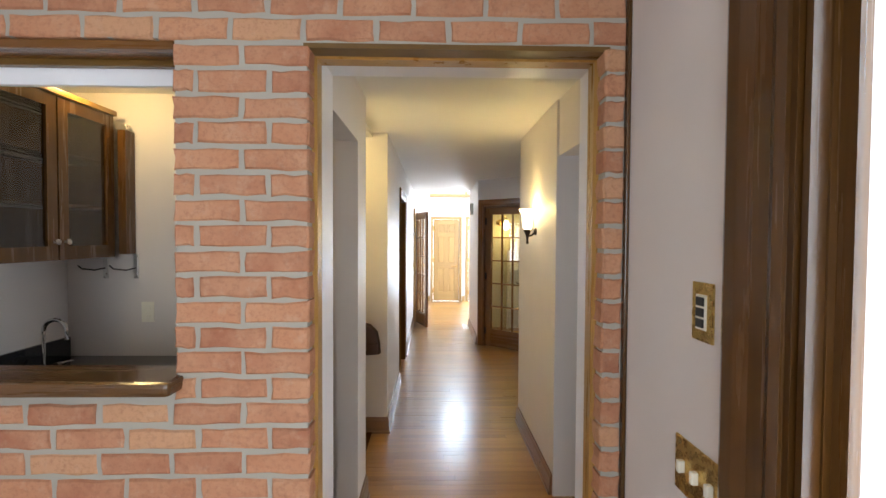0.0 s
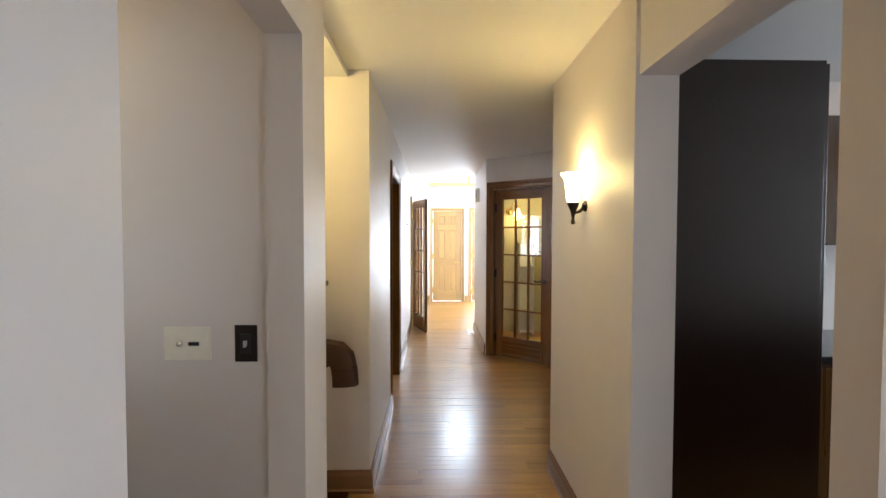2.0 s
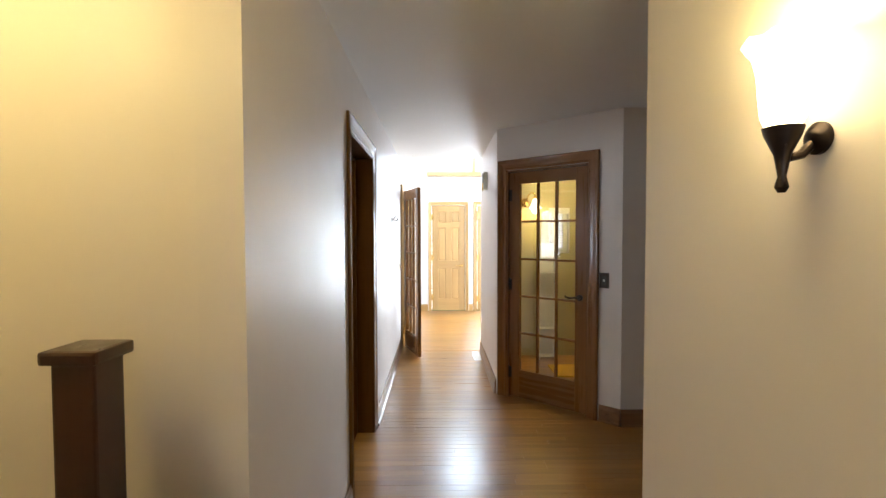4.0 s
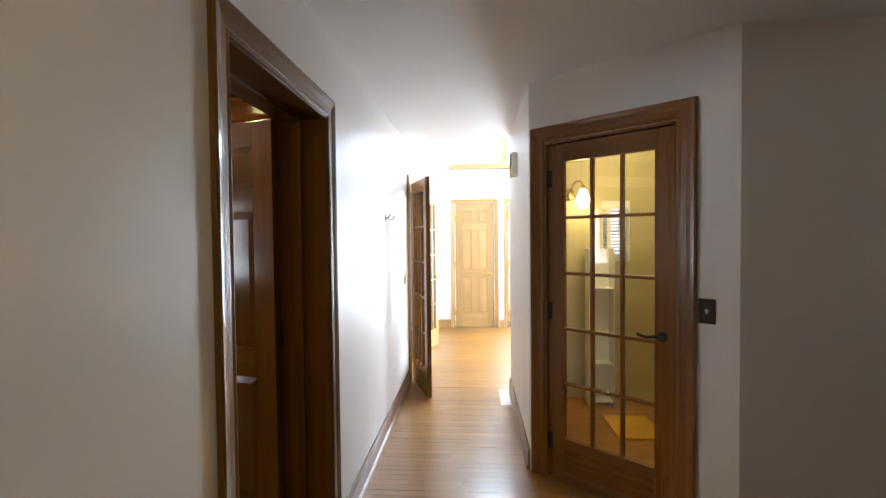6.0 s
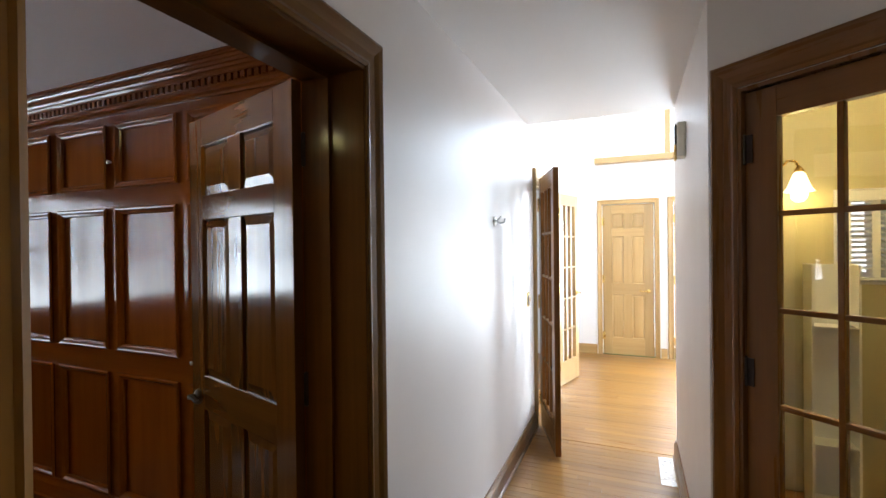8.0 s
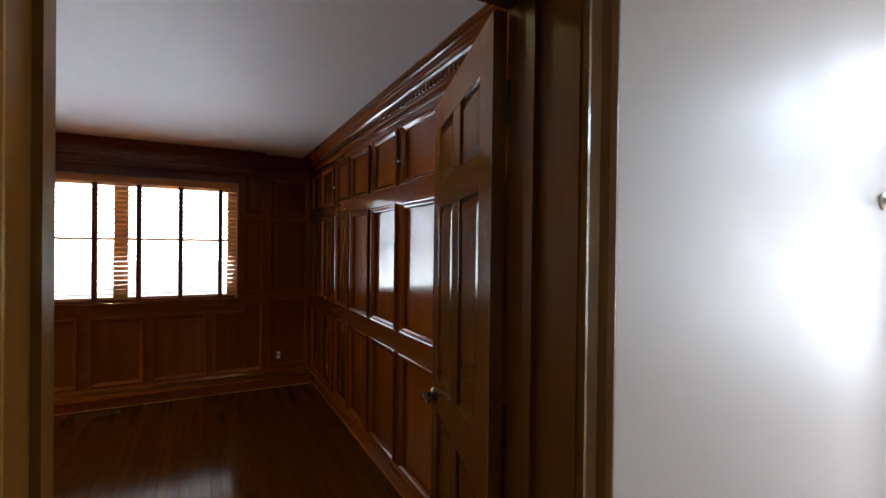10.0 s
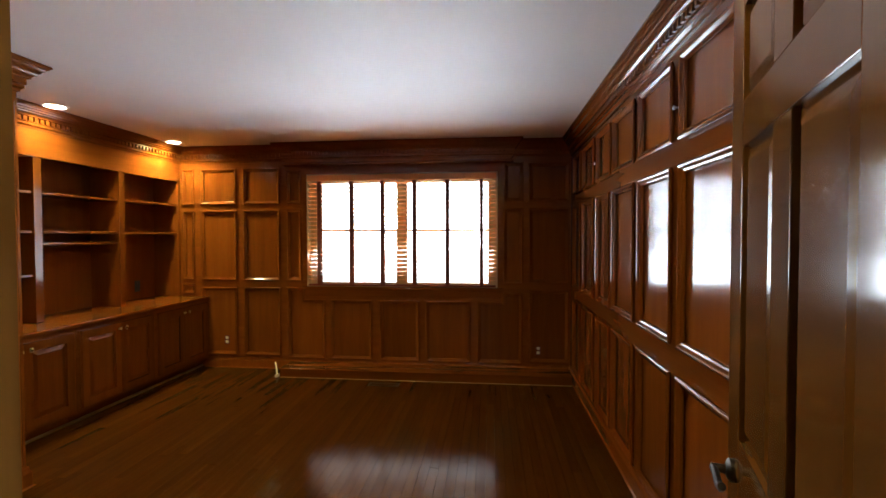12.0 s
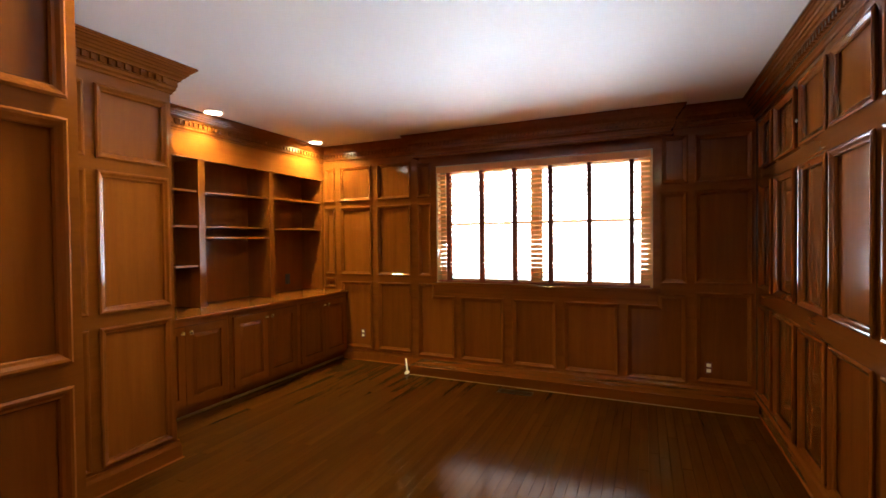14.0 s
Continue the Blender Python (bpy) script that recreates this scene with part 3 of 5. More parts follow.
def panelled(name, m, a0, a1, cols, label, extra=(), skip=(), thick=0.10, holes=(), shapes=(), tiers=TIERS):
    """A panelled wall: backing, face frame, and each panel with its moulding. cols: (left, right); extra: (left, right, low, high)."""
    root = structure(name, slab(bmesh.new(), a0, a1, 0, HS, 0.012, thick, holes), MAHOG["z"], label, "wall")
    root.matrix_world = HERE @ m
    rects = [(a, b, lo, hi) for a, b in cols for k, (lo, hi) in enumerate(tiers) if (a, k) not in skip] + list(extra)
    outs = [[(a, lo), (b, lo), (b, hi), (a, hi)] for a, b, lo, hi in rects] + list(shapes)
    cut = rects + [r for s in shapes for r in shape_rects(s)]
    part("face_frame", slab(bmesh.new(), a0, a1, 0.0, HS - 0.01, 0.0, 0.0125, list(cut) + list(holes)), MAHOG["x"], root)
    for ring in outs:
        us, vs = [p[0] for p in ring], [p[1] for p in ring]
        pm = slab(bmesh.new(), min(us) - 0.004, max(us) + 0.004, min(vs) - 0.004, max(vs) + 0.004, 0.0095, 0.0118)
        pn = part("panel", pm, MAHOG["z"], root)
        part("panel_moulding", upright(sweep(bmesh.new(), ring, MOULD, True)), MAHOG["z"], pn)
    return root


def shape_rects(s):
    """A notched outline as rectangles: a wide low one, and the higher side."""
    us, vs = sorted({p[0] for p in s}), sorted({p[1] for p in s})
    r = [(us[0], us[-1], vs[0], vs[1])]
    high = [p[0] for p in s if p[1] == vs[-1]]
    return r + [(min(high), max(high), vs[1], vs[-1])]


YN, XW = 6.74, -4.84
HERE = pose(-0.087, 0.156, 0)      # the study is set out from its own corner
NCOLS = [(-4.62, -4.32), (-4.20, -3.80), (-3.67, -3.31), (-3.215, -2.81), (-2.70, -2.285), (-2.17, -1.725), (-1.61, -1.19), (-1.07, -0.68)]
panelled("wall_study_north", frame_south(YN), XW, -0.556, NCOLS, "mahogany panelled study wall with three tiers of panels", tiers=[(0.16, 0.808), (0.967, 1.707), (1.85, 2.165)])
WCOLS = [(2.81, 3.185), (3.30, 3.675), (6.34, 6.70)]
WIN = (3.985, 6.01, 0.905, 2.095)
NL = [(3.79, 0.15), (4.17, 0.15), (4.17, 0.75), (3.95, 0.75), (3.95, 0.875), (3.79, 0.875)]
NR = [(5.82, 0.15), (6.24, 0.15), (6.24, 0.84), (6.06, 0.84), (6.06, 0.75), (5.82, 0.75)]
panelled("wall_study_window", frame_east(XW), 2.2, YN, WCOLS, "mahogany panelled study wall round a wide window",
         extra=[(2.60, 2.70, 0.98, 1.70), (2.60, 2.70, 1.80, 2.15), (2.60, 2.70, 0.83, 0.905), (3.795, 3.915, 0.98, 1.70), (3.795, 3.915, 1.80, 2.12), (6.085, 6.245, 0.97, 1.695), (6.095, 6.25, 1.80, 2.16),
                (4.265, 4.68, 0.15, 0.75), (4.80, 5.18, 0.15, 0.75), (5.285, 5.715, 0.15, 0.75)], holes=[WIN], shapes=[NL, NR], thick=0.16)
panelled("wall_study_block", frame_north(3.33), 1.45, 2.45, [(2.045, 2.40), (1.60, 1.955)], "mahogany panelled projection beside the bookcase")
panelled("wall_study_block_side", frame_west(-2.45), -3.319, -2.2, [(-3.28, -2.93)], "mahogany panelled side of the projection", skip=[(-3.28, 0)])
panelled("wall_study_closet", frame_north(4.30), 0.556, 1.455, [(0.62, 0.96), (1.06, 1.40)], "mahogany panelled closet wall by the door")
panelled("wall_study_closet_side", frame_west(-1.455), -4.289, -3.34, [(-4.24, -3.86), (-3.78, -3.40)], "mahogany panelled side of the closet")
panelled("wall_study_east", frame_west(-0.556 - 0.02), -YN, -4.3, [(-5.34, -4.95), (-4.84, -4.4)], "mahogany panelled wall round the study door", thick=0.018, holes=[(-6.337, -5.466, -1, 2.05)])

CROWN = [(0.0, 0.0), (0.108, 0.0), (0.110, -0.012), (0.100, -0.015), (0.099, -0.022), (0.089, -0.024), (0.084, -0.034), (0.076, -0.038), (0.073, -0.050), (0.065, -0.053), (0.060, -0.064), (0.051, -0.068), (0.044, -0.078), (0.044, -0.086), (0.030, -0.088), (0.030, -0.122), (0.024, -0.126), (0.024, -0.142), (0.012, -0.152), (0.010, -0.165), (0.0, -0.165)]
ROOM = [(-0.576, 4.30), (-0.576, YN), (XW, YN), (XW, 2.55), (-2.45, 2.55), (-2.45, 3.33), (-1.455, 3.33), (-1.455, 4.30)]
crown = structure("crown_moulding", sweep(bmesh.new(), ROOM, [(o, HS + h - 0.001) for o, h in CROWN], True), MAHOG["x"], "mahogany crown moulding with a dentil course round the study ceiling", "trim")
dent = bmesh.new()


def dentils(bm, path, closed, z0, z1, out0, out1):
    n = len(path)
    for i in range(n if closed else n - 1):
        a, b = Vector(path[i]), Vector(path[(i + 1) % n])
        d = (b - a).normalized()
        q = Vector((-d.y, d.x))
        s = 0.05
        while s < (b - a).length - 0.05:
            p = a + d * s
            c0, c1 = p + q * out0, p + d * 0.022 + q * out1
            box(bm, min(c0.x, c1.x), min(c0.y, c1.y), z0, max(c0.x, c1.x), max(c0.y, c1.y), z1)
            s += 0.042
    return bm


part("dentil_course", dentils(dent, ROOM, True, HS - 0.12, HS - 0.09, 0.028, 0.044), MAHOG["z"], crown)["kind"] = "stuff"

# cornice box above the window
COR = [(XW + 0.002, 6.15), (XW + 0.115, 6.15), (XW + 0.115, 3.79), (XW + 0.002, 3.79)]
cornice = thing("window_cornice", pose(0, 0, 0), "dark mahogany cornice with dentils above the study window", "cornice")
part("cornice_moulding", sweep(bmesh.new(), COR[::-1], [(o * -0.9, HS + h * 1.05 - 0.003) for o, h in CROWN]), MAHOG["y"], cornice)
part("cornice_body", boxm(XW + 0.001, 3.80, HS - 0.20, XW + 0.113, 6.14, HS - 0.004, bevel=0.003), MAHOG["y"], cornice)
part("dentil_course", dentils(bmesh.new(), [(XW + 0.113, 6.13), (XW + 0.113, 3.81)], False, HS - 0.125, HS - 0.095, 0.026, 0.042), MAHOG["z"], cornice)["kind"] = "stuff"
part("lower_bead", sweep(bmesh.new(), COR[::-1], [(0.0, HS - 0.20), (-0.012, HS - 0.205), (-0.014, HS - 0.22), (0.0, HS - 0.23)]), MAHOG["y"], cornice)
SB = [(0.0, 0.0), (0.03, 0.0), (0.03, 0.016), (0.02, 0.022), (0.018, 0.095), (0.010, 0.115), (0.009, 0.13), (0.0, 0.13)]
baseboard([(-0.576, 4.30), (-0.576, 5.40)], MAHOG, "mahogany study baseboard", SB)
baseboard([(-0.576, 6.43), (-0.576, YN), (XW, YN), (XW, 2.83)], MAHOG, "mahogany study baseboard", SB)
baseboard([(-2.45, 2.83), (-2.45, 3.33), (-1.455, 3.33), (-1.455, 4.30), (-0.58, 4.30)], MAHOG, "mahogany study baseboard with a light shoe", SB)
duct = thing("base_heater", pose(0, 0, 0), "low wood-fronted plinth heater along the window wall", "heater")
HX = XW + 0.30
part("front", boxm(HX - 0.018, 3.82, 0.003, HX, YN - 0.035, 0.092, bevel=0.003), MAHOG["y"], duct)
part("end", boxm(XW + 0.034, 3.82, 0.003, HX - 0.019, 3.838, 0.092, bevel=0.003), MAHOG["x"], duct)
# paler oak puts the glossy edge's sheen into the shoe's colour
part("shoe", boxm(HX, 3.82, 0.003, HX + 0.013, YN - 0.035, 0.019, bevel=0.004), OAK["y"], duct)
part("cap", boxm(XW + 0.032, 3.812, 0.0925, HX + 0.008, YN - 0.035, 0.104, bevel=0.004), MAHOG["y"], duct)
bm = boxm(HX - 0.03, 3.775, 0.016, HX + 0.03, 3.80, 0.04, bevel=0.004)
tube(bm, [(HX - 0.10, 3.72, 0.13), (HX - 0.07, 3.74, 0.12), (HX - 0.02, 3.775, 0.07), (HX, 3.785, 0.01)], 0.008)
part("valve", bm, WHITEP, duct, "white valve stub", True)


# ---- study: window, blind, bookcase, door ----
def window_unit(name, m, a0, a1, z0, z1, depth, mats, label, mullions=1, rail=True):
    """Timber window with sashes and panes, set in a wall opening; local x along the wall."""
    w = thing(name, m, label, "window", kind="structure")
    f = {"window_study": 0.07, "window_patio_door": 0.018}.get(name, 0.045)
    fb = 0.045 if name != "window_study" else 0.012
    part("window_frame", slab(bmesh.new(), a0, a1, z0, z1, depth, depth + 0.06, [(a0 + f, a1 - f, z0 + fb, z1 - f)]), mats["z"], w)
    part("window_lining", slab(bmesh.new(), a0 + 0.001, a1 - 0.001, z0 + 0.001, z1 - 0.001, 0.004, depth, [(a0 + 0.014, a1 - 0.014, z0 + 0.014, z1 - 0.014)]), mats["z"], w)
    n = mullions + 1
    span = (a1 - a0 - 2 * f) / n
    for i in range(1, n):
        x = a0 + f + span * i
        part("mullion", boxm(x - 0.03, depth + 0.005, z0 + fb, x + 0.03, depth + 0.055, z1 - f, bevel=0.003), mats["z"], w)
    zm = (z0 + z1) / 2
    for i in range(n):
        x0, x1 = a0 + f + span * i + (0.03 if i else 0), a0 + f + span * (i + 1) - (0.03 if i < n - 1 else 0)
        for k, (lo, hi) in enumerate(((z0 + fb, zm + 0.012), (zm - 0.012, z1 - f)) if rail else ((z0 + fb, z1 - f),)):
            dd = depth + 0.012 + 0.02 * k
            s = part("sash", slab(bmesh.new(), x0, x1, lo, hi, dd, dd + 0.018, [(x0 + 0.028, x1 - 0.028, lo + 0.026, hi - 0.026)]), mats["z"], w)
            g = part("pane", boxm(x0 + 0.026, dd + 0.007, lo + 0.024, x1 - 0.026, dd + 0.010, hi - 0.024), GLASS, s)
            g.visible_shadow = False
    return w


WFRAME = {"x": TRIMW, "y": TRIMW, "z": TRIMW}
window_unit("window_study", frame_east(XW), WIN[0], WIN[1], WIN[2], WIN[3], 0.085, PINE, "wide double wooden sash window behind a blind")
stool = part("window_sill", boxm(WIN[0] - 0.05, -0.035, WIN[2] - 0.035, WIN[1] + 0.05, 0.02, WIN[2] - 0.002, bevel=0.005), MAHOG["x"], bpy.data.objects["window_study"])
part("apron", boxm(WIN[0] - 0.03, -0.016, WIN[2] - 0.10, WIN[1] + 0.03, -0.001, WIN[2] - 0.036, bevel=0.004), MAHOG["x"], bpy.data.objects["window_study"])


def blind(name, m, a0, a1, z0, z1, tapes, label, slat=0.05, pitch=0.044, mats=BLINDW, tape=TAPE, tilt=7):
    b = thing(name, m, label, "blind")
    part("valance", boxm(a0, -0.028, z1 - 0.062, a1, -0.018, z1, bevel=0.003), mats["x"], b)
    part("head_rail", boxm(a0 + 0.005, -0.016, z1 - 0.05, a1 - 0.005, 0.03, z1 - 0.004), mats["x"], b)
    z, first = z1 - 0.085, None
    y = 0.008
    while z > z0 + 0.05:
        mm = pose(0, y, z, tilt)
        if first is None:
            first = part("slat", boxm(a0 + 0.008, -slat / 2, -0.0018, a1 - 0.008, slat / 2, 0.0018), mats["x"], b)
            first.matrix_basis = mm
        else:
            again(first, mm)
        z -= pitch
    part("bottom_rail", boxm(a0 + 0.006, y - 0.026, z0 + 0.004, a1 - 0.006, y + 0.026, z0 + 0.022, bevel=0.003), tape if mats is BLINDW else mats["x"], b)
    for u in tapes:
        part("ladder_tape", boxm(u - 0.019, y - slat / 2 - 0.004, z0 + 0.01, u + 0.019, y - slat / 2 - 0.002, z1 - 0.06), tape, b)
        part("ladder_tape", boxm(u - 0.019, y + slat / 2 + 0.002, z0 + 0.01, u + 0.019, y + slat / 2 + 0.004, z1 - 0.06), tape, b)
    return b


blind("window_blind", frame_east(XW), WIN[0] + 0.016, WIN[1] - 0.016, WIN[2] + 0.003, WIN[3] - 0.016, [4.131, 4.478, 4.811, 5.15, 5.494, 5.844],
      "open wooden slat blind with dark brown cloth tapes", tilt=-10)

# bookcase
bk = thing("bookcase", pose(0, 0, 0), "built-in mahogany bookcase with three open bays, empty", "bookcase")
FB, BB, ZT = 2.55, 2.26, 0.785
part("back_panel", boxm(XW + 0.002, BB - 0.02, ZT + 0.001, -2.452, BB, 2.29), MAHOG["z"], bk)
part("header", boxm(XW + 0.002, FB - 0.03, 2.03, -2.452, FB, HS - 0.002), MAHOG["x"], bk)
part("header_bead", boxm(XW + 0.002, FB, 2.028, -2.452, FB + 0.012, 2.044, bevel=0.004), MAHOG["x"], bk)
for x0, x1 in ((-3.285, -3.225), (-4.066, -4.006), (XW + 0.003, XW + 0.04), (-2.50, -2.453)):
    part("upright", boxm(x0, BB, ZT + 0.002, x1, FB + (0.006 if x0 > -4.5 and x0 < -3 else 0.0), 2.029, bevel=0.002), MAHOG["z"], bk)
for x0, x1, zs in ((-3.225, -2.50, (1.152, 1.48, 1.775)), (-4.006, -3.285, (1.388, 1.482, 1.777)), (XW + 0.04, -4.066, (1.482, 1.787))):
    for z in zs:
        part("shelf", boxm(x0 + 0.001, BB, z - 0.02, x1 - 0.001, FB - 0.012, z, bevel=0.003), MAHOG["x"], bk)
bm = boxm(XW + 0.002, BB - 0.02, ZT - 0.03, -2.452, 2.875, ZT, bevel=0.006)
top = mesh_ob("worktop", bm, MAHOG["x"])
top.matrix_world = HERE
tagged(top, "polished mahogany top over the base cabinets", "worktop")


def base_cabinet(x0, x1):
    c = thing("base_cabinet", pose(x0, 2.85, 0), "mahogany base cabinet with two raised-panel doors and brass knobs", "cabinet", "cabinets under the bookcase")
    w = x1 - x0
    part("body", boxm(0.001, -0.56, 0.12, w - 0.001, -0.022, ZT - 0.031), MAHOG["z"], c)
    part("plinth", boxm(0.001, -0.56, 0.003, w - 0.001, -0.075, 0.12), MAHOG["x"], c)
    part("shoe", boxm(0.001, -0.075, 0.015, w - 0.001, -0.058, 0.034, bevel=0.004), OAK["x"], c)
    part("face_frame", slab(bmesh.new(), 0.001, w - 0.001, 0.10, ZT - 0.031, -0.022, 0.0, [(0.045, w - 0.045, 0.145, ZT - 0.075)]), MAHOG["x"], c)
    for s in (0, 1):
        a, b = (0.035, w / 2 - 0.002) if s == 0 else (w / 2 + 0.002, w - 0.035)
        z0, z1 = 0.135, ZT - 0.065
        ra, rb, r0, r1 = a + 0.055, b - 0.055, z0 + 0.06, z1 - 0.06
        d = part("door", slab(bmesh.new(), a, b, z0, z1, 0.0015, 0.024, [(ra, rb, r0, r1)]), MAHOG["z"], c)
        f = bmesh.new()
        o = [f.verts.new(q) for q in ((ra, 0.006, r0), (rb, 0.006, r0), (rb, 0.006, r1), (ra, 0.006, r1))]
        e = 0.035
        i = [f.verts.new(q) for q in ((ra + e, 0.020, r0 + e), (rb - e, 0.020, r0 + e), (rb - e, 0.020, r1 - e), (ra + e, 0.020, r1 - e))]
        for k in range(4):
            f.faces.new((o[k], o[(k + 1) % 4], i[(k + 1) % 4], i[k]))
        f.faces.new(i)
        part("door_panel", f, MAHOG["z"], d)
        kx = b - 0.03 if s == 0 else a + 0.03
        part("knob", lathe(bmesh.new(), [(0.006, 0.023), (0.006, 0.034), (0.015, 0.040), (0.016, 0.047), (0.009, 0.053)], (kx, 0, z1 - 0.045), "y", 14), BRASS, d, "round brass knob", True)
    return c


for x1 in (-2.453, -3.249, -4.045):
    base_cabinet(x1 - 0.795, x1)


def can_light(x, y, z, label="recessed round ceiling light with a white trim ring"):
    c = thing("recessed_light", pose(x, y, z), label, "ceiling light", "recessed ceiling lights")
    part("trim_ring", lathe(bmesh.new(), [(0.075, -0.001), (0.085, -0.003), (0.085, -0.006), (0.066, -0.010), (0.064, -0.004)], n=28), WHITEP, c, "", True)
    part("lens", lathe(bmesh.new(), [(0.061, -0.0045), (0.061, -0.007)], n=24), CANGLOW, c)


can_light(-3.233, 2.739, HS)
can_light(-4.493, 2.739, HS)
# unseen fixtures for the two added study lamps
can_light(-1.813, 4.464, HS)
can_light(-1.113, 6.144, HS)


def outlet(name, m, label, plate=IVORY, w=0.07, h=0.115, kind="outlet", insert=None):
    o = thing(name, m, label, kind)
    part("plate", boxm(-w / 2, -0.006, -h / 2, w / 2, -0.0005, h / 2, bevel=0.002), plate, o)
    if kind == "outlet":
        for z in (-0.022, 0.022):
            part("socket", boxm(-0.016, -0.009, z - 0.014, 0.016, -0.006, z + 0.014, bevel=0.002), insert or plate, o)
    else:
        part("bezel", boxm(-0.018, -0.0085, -0.034, 0.018, -0.006, 0.034, bevel=0.0015), BLACK, o)
        part("toggle", boxm(-0.006, -0.018, -0.011, 0.006, -0.0085, 0.011, bevel=0.002), NICKEL if plate is BRONZE else plate, o)
    return o


outlet("wall_outlet", frame_east(XW) @ pose(3.07, 0.009, 0.31), "dark outlet with pale sockets in a lower mahogany panel", TAPE, 0.06, 0.10, insert=IVORY)
outlet("wall_outlet", frame_east(XW) @ pose(6.42, 0.009, 0.27), "dark outlet with pale sockets in a lower mahogany panel", TAPE, 0.06, 0.10, insert=IVORY)
outlet("wall_outlet", frame_north(BB) @ pose(4.55, 0, 0.92), "small outlet in the back of the bookcase", BLACK)
for x, z in ((-2.245, 1.98), (-3.74, 1.98), (-1.62, 0.93)):
    k = thing("panel_knob", pose(x, YN, z), "small round metal knob on a panel stile", "knob", "knobs on the panelling")
    part("knob", lathe(bmesh.new(), [(0.004, 0.0), (0.004, -0.01), (0.010, -0.014), (0.010, -0.018), (0.004, -0.022)], n=12, axis="y"), NICKEL, k, "", True)
vent = thing("floor_register", pose(-4.41, 4.92, 0.016), "dark metal floor register by the window wall", "vent")
part("register_frame", slab(bmesh.new(), -0.05, 0.05, -0.15, 0.15, 0.0, 0.004, [(-0.036, 0.036, -0.135, 0.135)]), BRONZE, vent)
for o in vent.children:
    o.rotation_euler = (radians(-90), 0, 0)
for i in range(12):
    y = -0.125 + i * 0.0227
    part("louvre", boxm(-0.036, y - 0.004, 0.0, 0.036, y + 0.004, 0.003), BRONZE, vent)

# study door, opened into the room
HERE = Matrix()
can_light(2.69, 4.05, H)
casing("trim_study_door", frame_east(XL), 5.643, 6.486, 2.05, CASEW, "dark golden stained moulded casing of the study door", 0.92, 0.65)
casing("trim_study_door_inside", frame_west(-0.663), -6.493, -5.622, 2.05, MAHOG, "mahogany casing inside the study", 0.8)
lining("trim_study_jamb", frame_east(XL), 5.622, 6.493, 2.05, 0.228, JAMB_SHADED, "stained jamb lining of the study door, its shade put into a darker tone", 0.12)
lead = math.degrees(math.atan2(0.232, -0.765))
door_1 = six_panel_door("door_1", pose(-0.668, 6.478, 0.016, 0, 0, lead), 0.79, 2.02, LEAFW, "dark stained six-panel study door standing open", levers=(1, -1), hinge=BRONZE)

# ---- hall ----
casing("trim_glazed_door", DIAG, 0.112, 0.862, 2.055, DOORW, "stained moulded casing round the glazed door", 0.92, 0.8)
lining("trim_glazed_jamb", DIAG, 0.112, 0.866, 2.05, 0.12, DOORW, "stained jamb of the glazed door", 0.062)
french_door("door_2", DIAG @ pose(0.126, 0.018, 0.012), 0.726, 2.022, DOORW, "closed fifteen-light wooden glazed door with a bronze lever", stile=0.102, top=0.105, bottom=0.25, hinge=BRONZE)
outlet("light_switch", DIAG @ pose(0.998, 0, 1.12), "dark bronze light switch beside the glazed door", BRONZE, 0.075, 0.12, "switch")
# pair of french doors, open against the wall
casing("trim_french_doors", frame_east(XL), 9.07, 10.13, 2.06, PINE, "pale wooden casing of the french doors", 0.7)
lining("trim_french_jamb", frame_east(XL), 9.07, 10.13, 2.06, 0.12, PINE, "pale wooden jamb of the french doors", 0.06)
a1 = math.degrees(math.atan2(8.52 - 9.075, -0.20 - XL - 0.03))
french_door("door_3", pose(XL + 0.035, 9.075, 0.012, 0, 0, a1), 0.60, 2.03, DOORW, "open french door leaf with brass hinges", stile=0.09, levers=())
a2 = math.degrees(math.atan2(0.56, 0.16))
french_door("door_4", pose(XL + 0.035, 10.125, 0.012, 0, 0, a2), 0.52, 2.03, PINE, "open pale french door leaf with brass hinges", stile=0.085, handle=BRASS, levers=(-1,))
# end wall doors
casing("trim_end_door", frame_south(11.85), -0.075, 0.575, 2.04, PINE, "pale pine casing of the end door", 0.6)
six_panel_door("door_5", pose(-0.068, 11.87, 0.008), 0.636, 2.025, PINE, "closed pale pine six-panel door", BRASS, BRASS, levers=(-1,))
casing("trim_side_door", frame_south(11.85), 0.80, 1.60, 2.04, PINE, "pale pine casing of the side door", 0.7)
french_door("door_6", pose(0.81, 11.88, 0.008), 0.78, 2.025, PINE, "closed pale pine glazed door beside the end door", handle=BRASS)
# unseen window, added as an opening for the foyer fill lamp
window_unit("window_foyer_tall", frame_south(11.85), 1.75, 3.3, 0.4, 2.5, 0.06, PINE, "unseen tall window added beside the foyer doors for its lamp", 1, False)
structure("backdrop_street", boxm(-0.2, 14.5, -0.4, 4.2, 14.6, 2.38), HAZE, "bright daylight beyond the foyer glass", "backdrop")
ledge = thing("wall_ledge", pose(0, 11.85, 0), "pale pine sill and post of the landing opening above the door", "ledge")
part("sill", boxm(-0.16, -0.12, 2.585, 3.05, 0.16, 2.662, bevel=0.008), PINE["x"], ledge)
part("post", boxm(0.70, -0.02, 2.664, 0.77, 0.05, 4.09, bevel=0.004), PINE["z"], ledge)
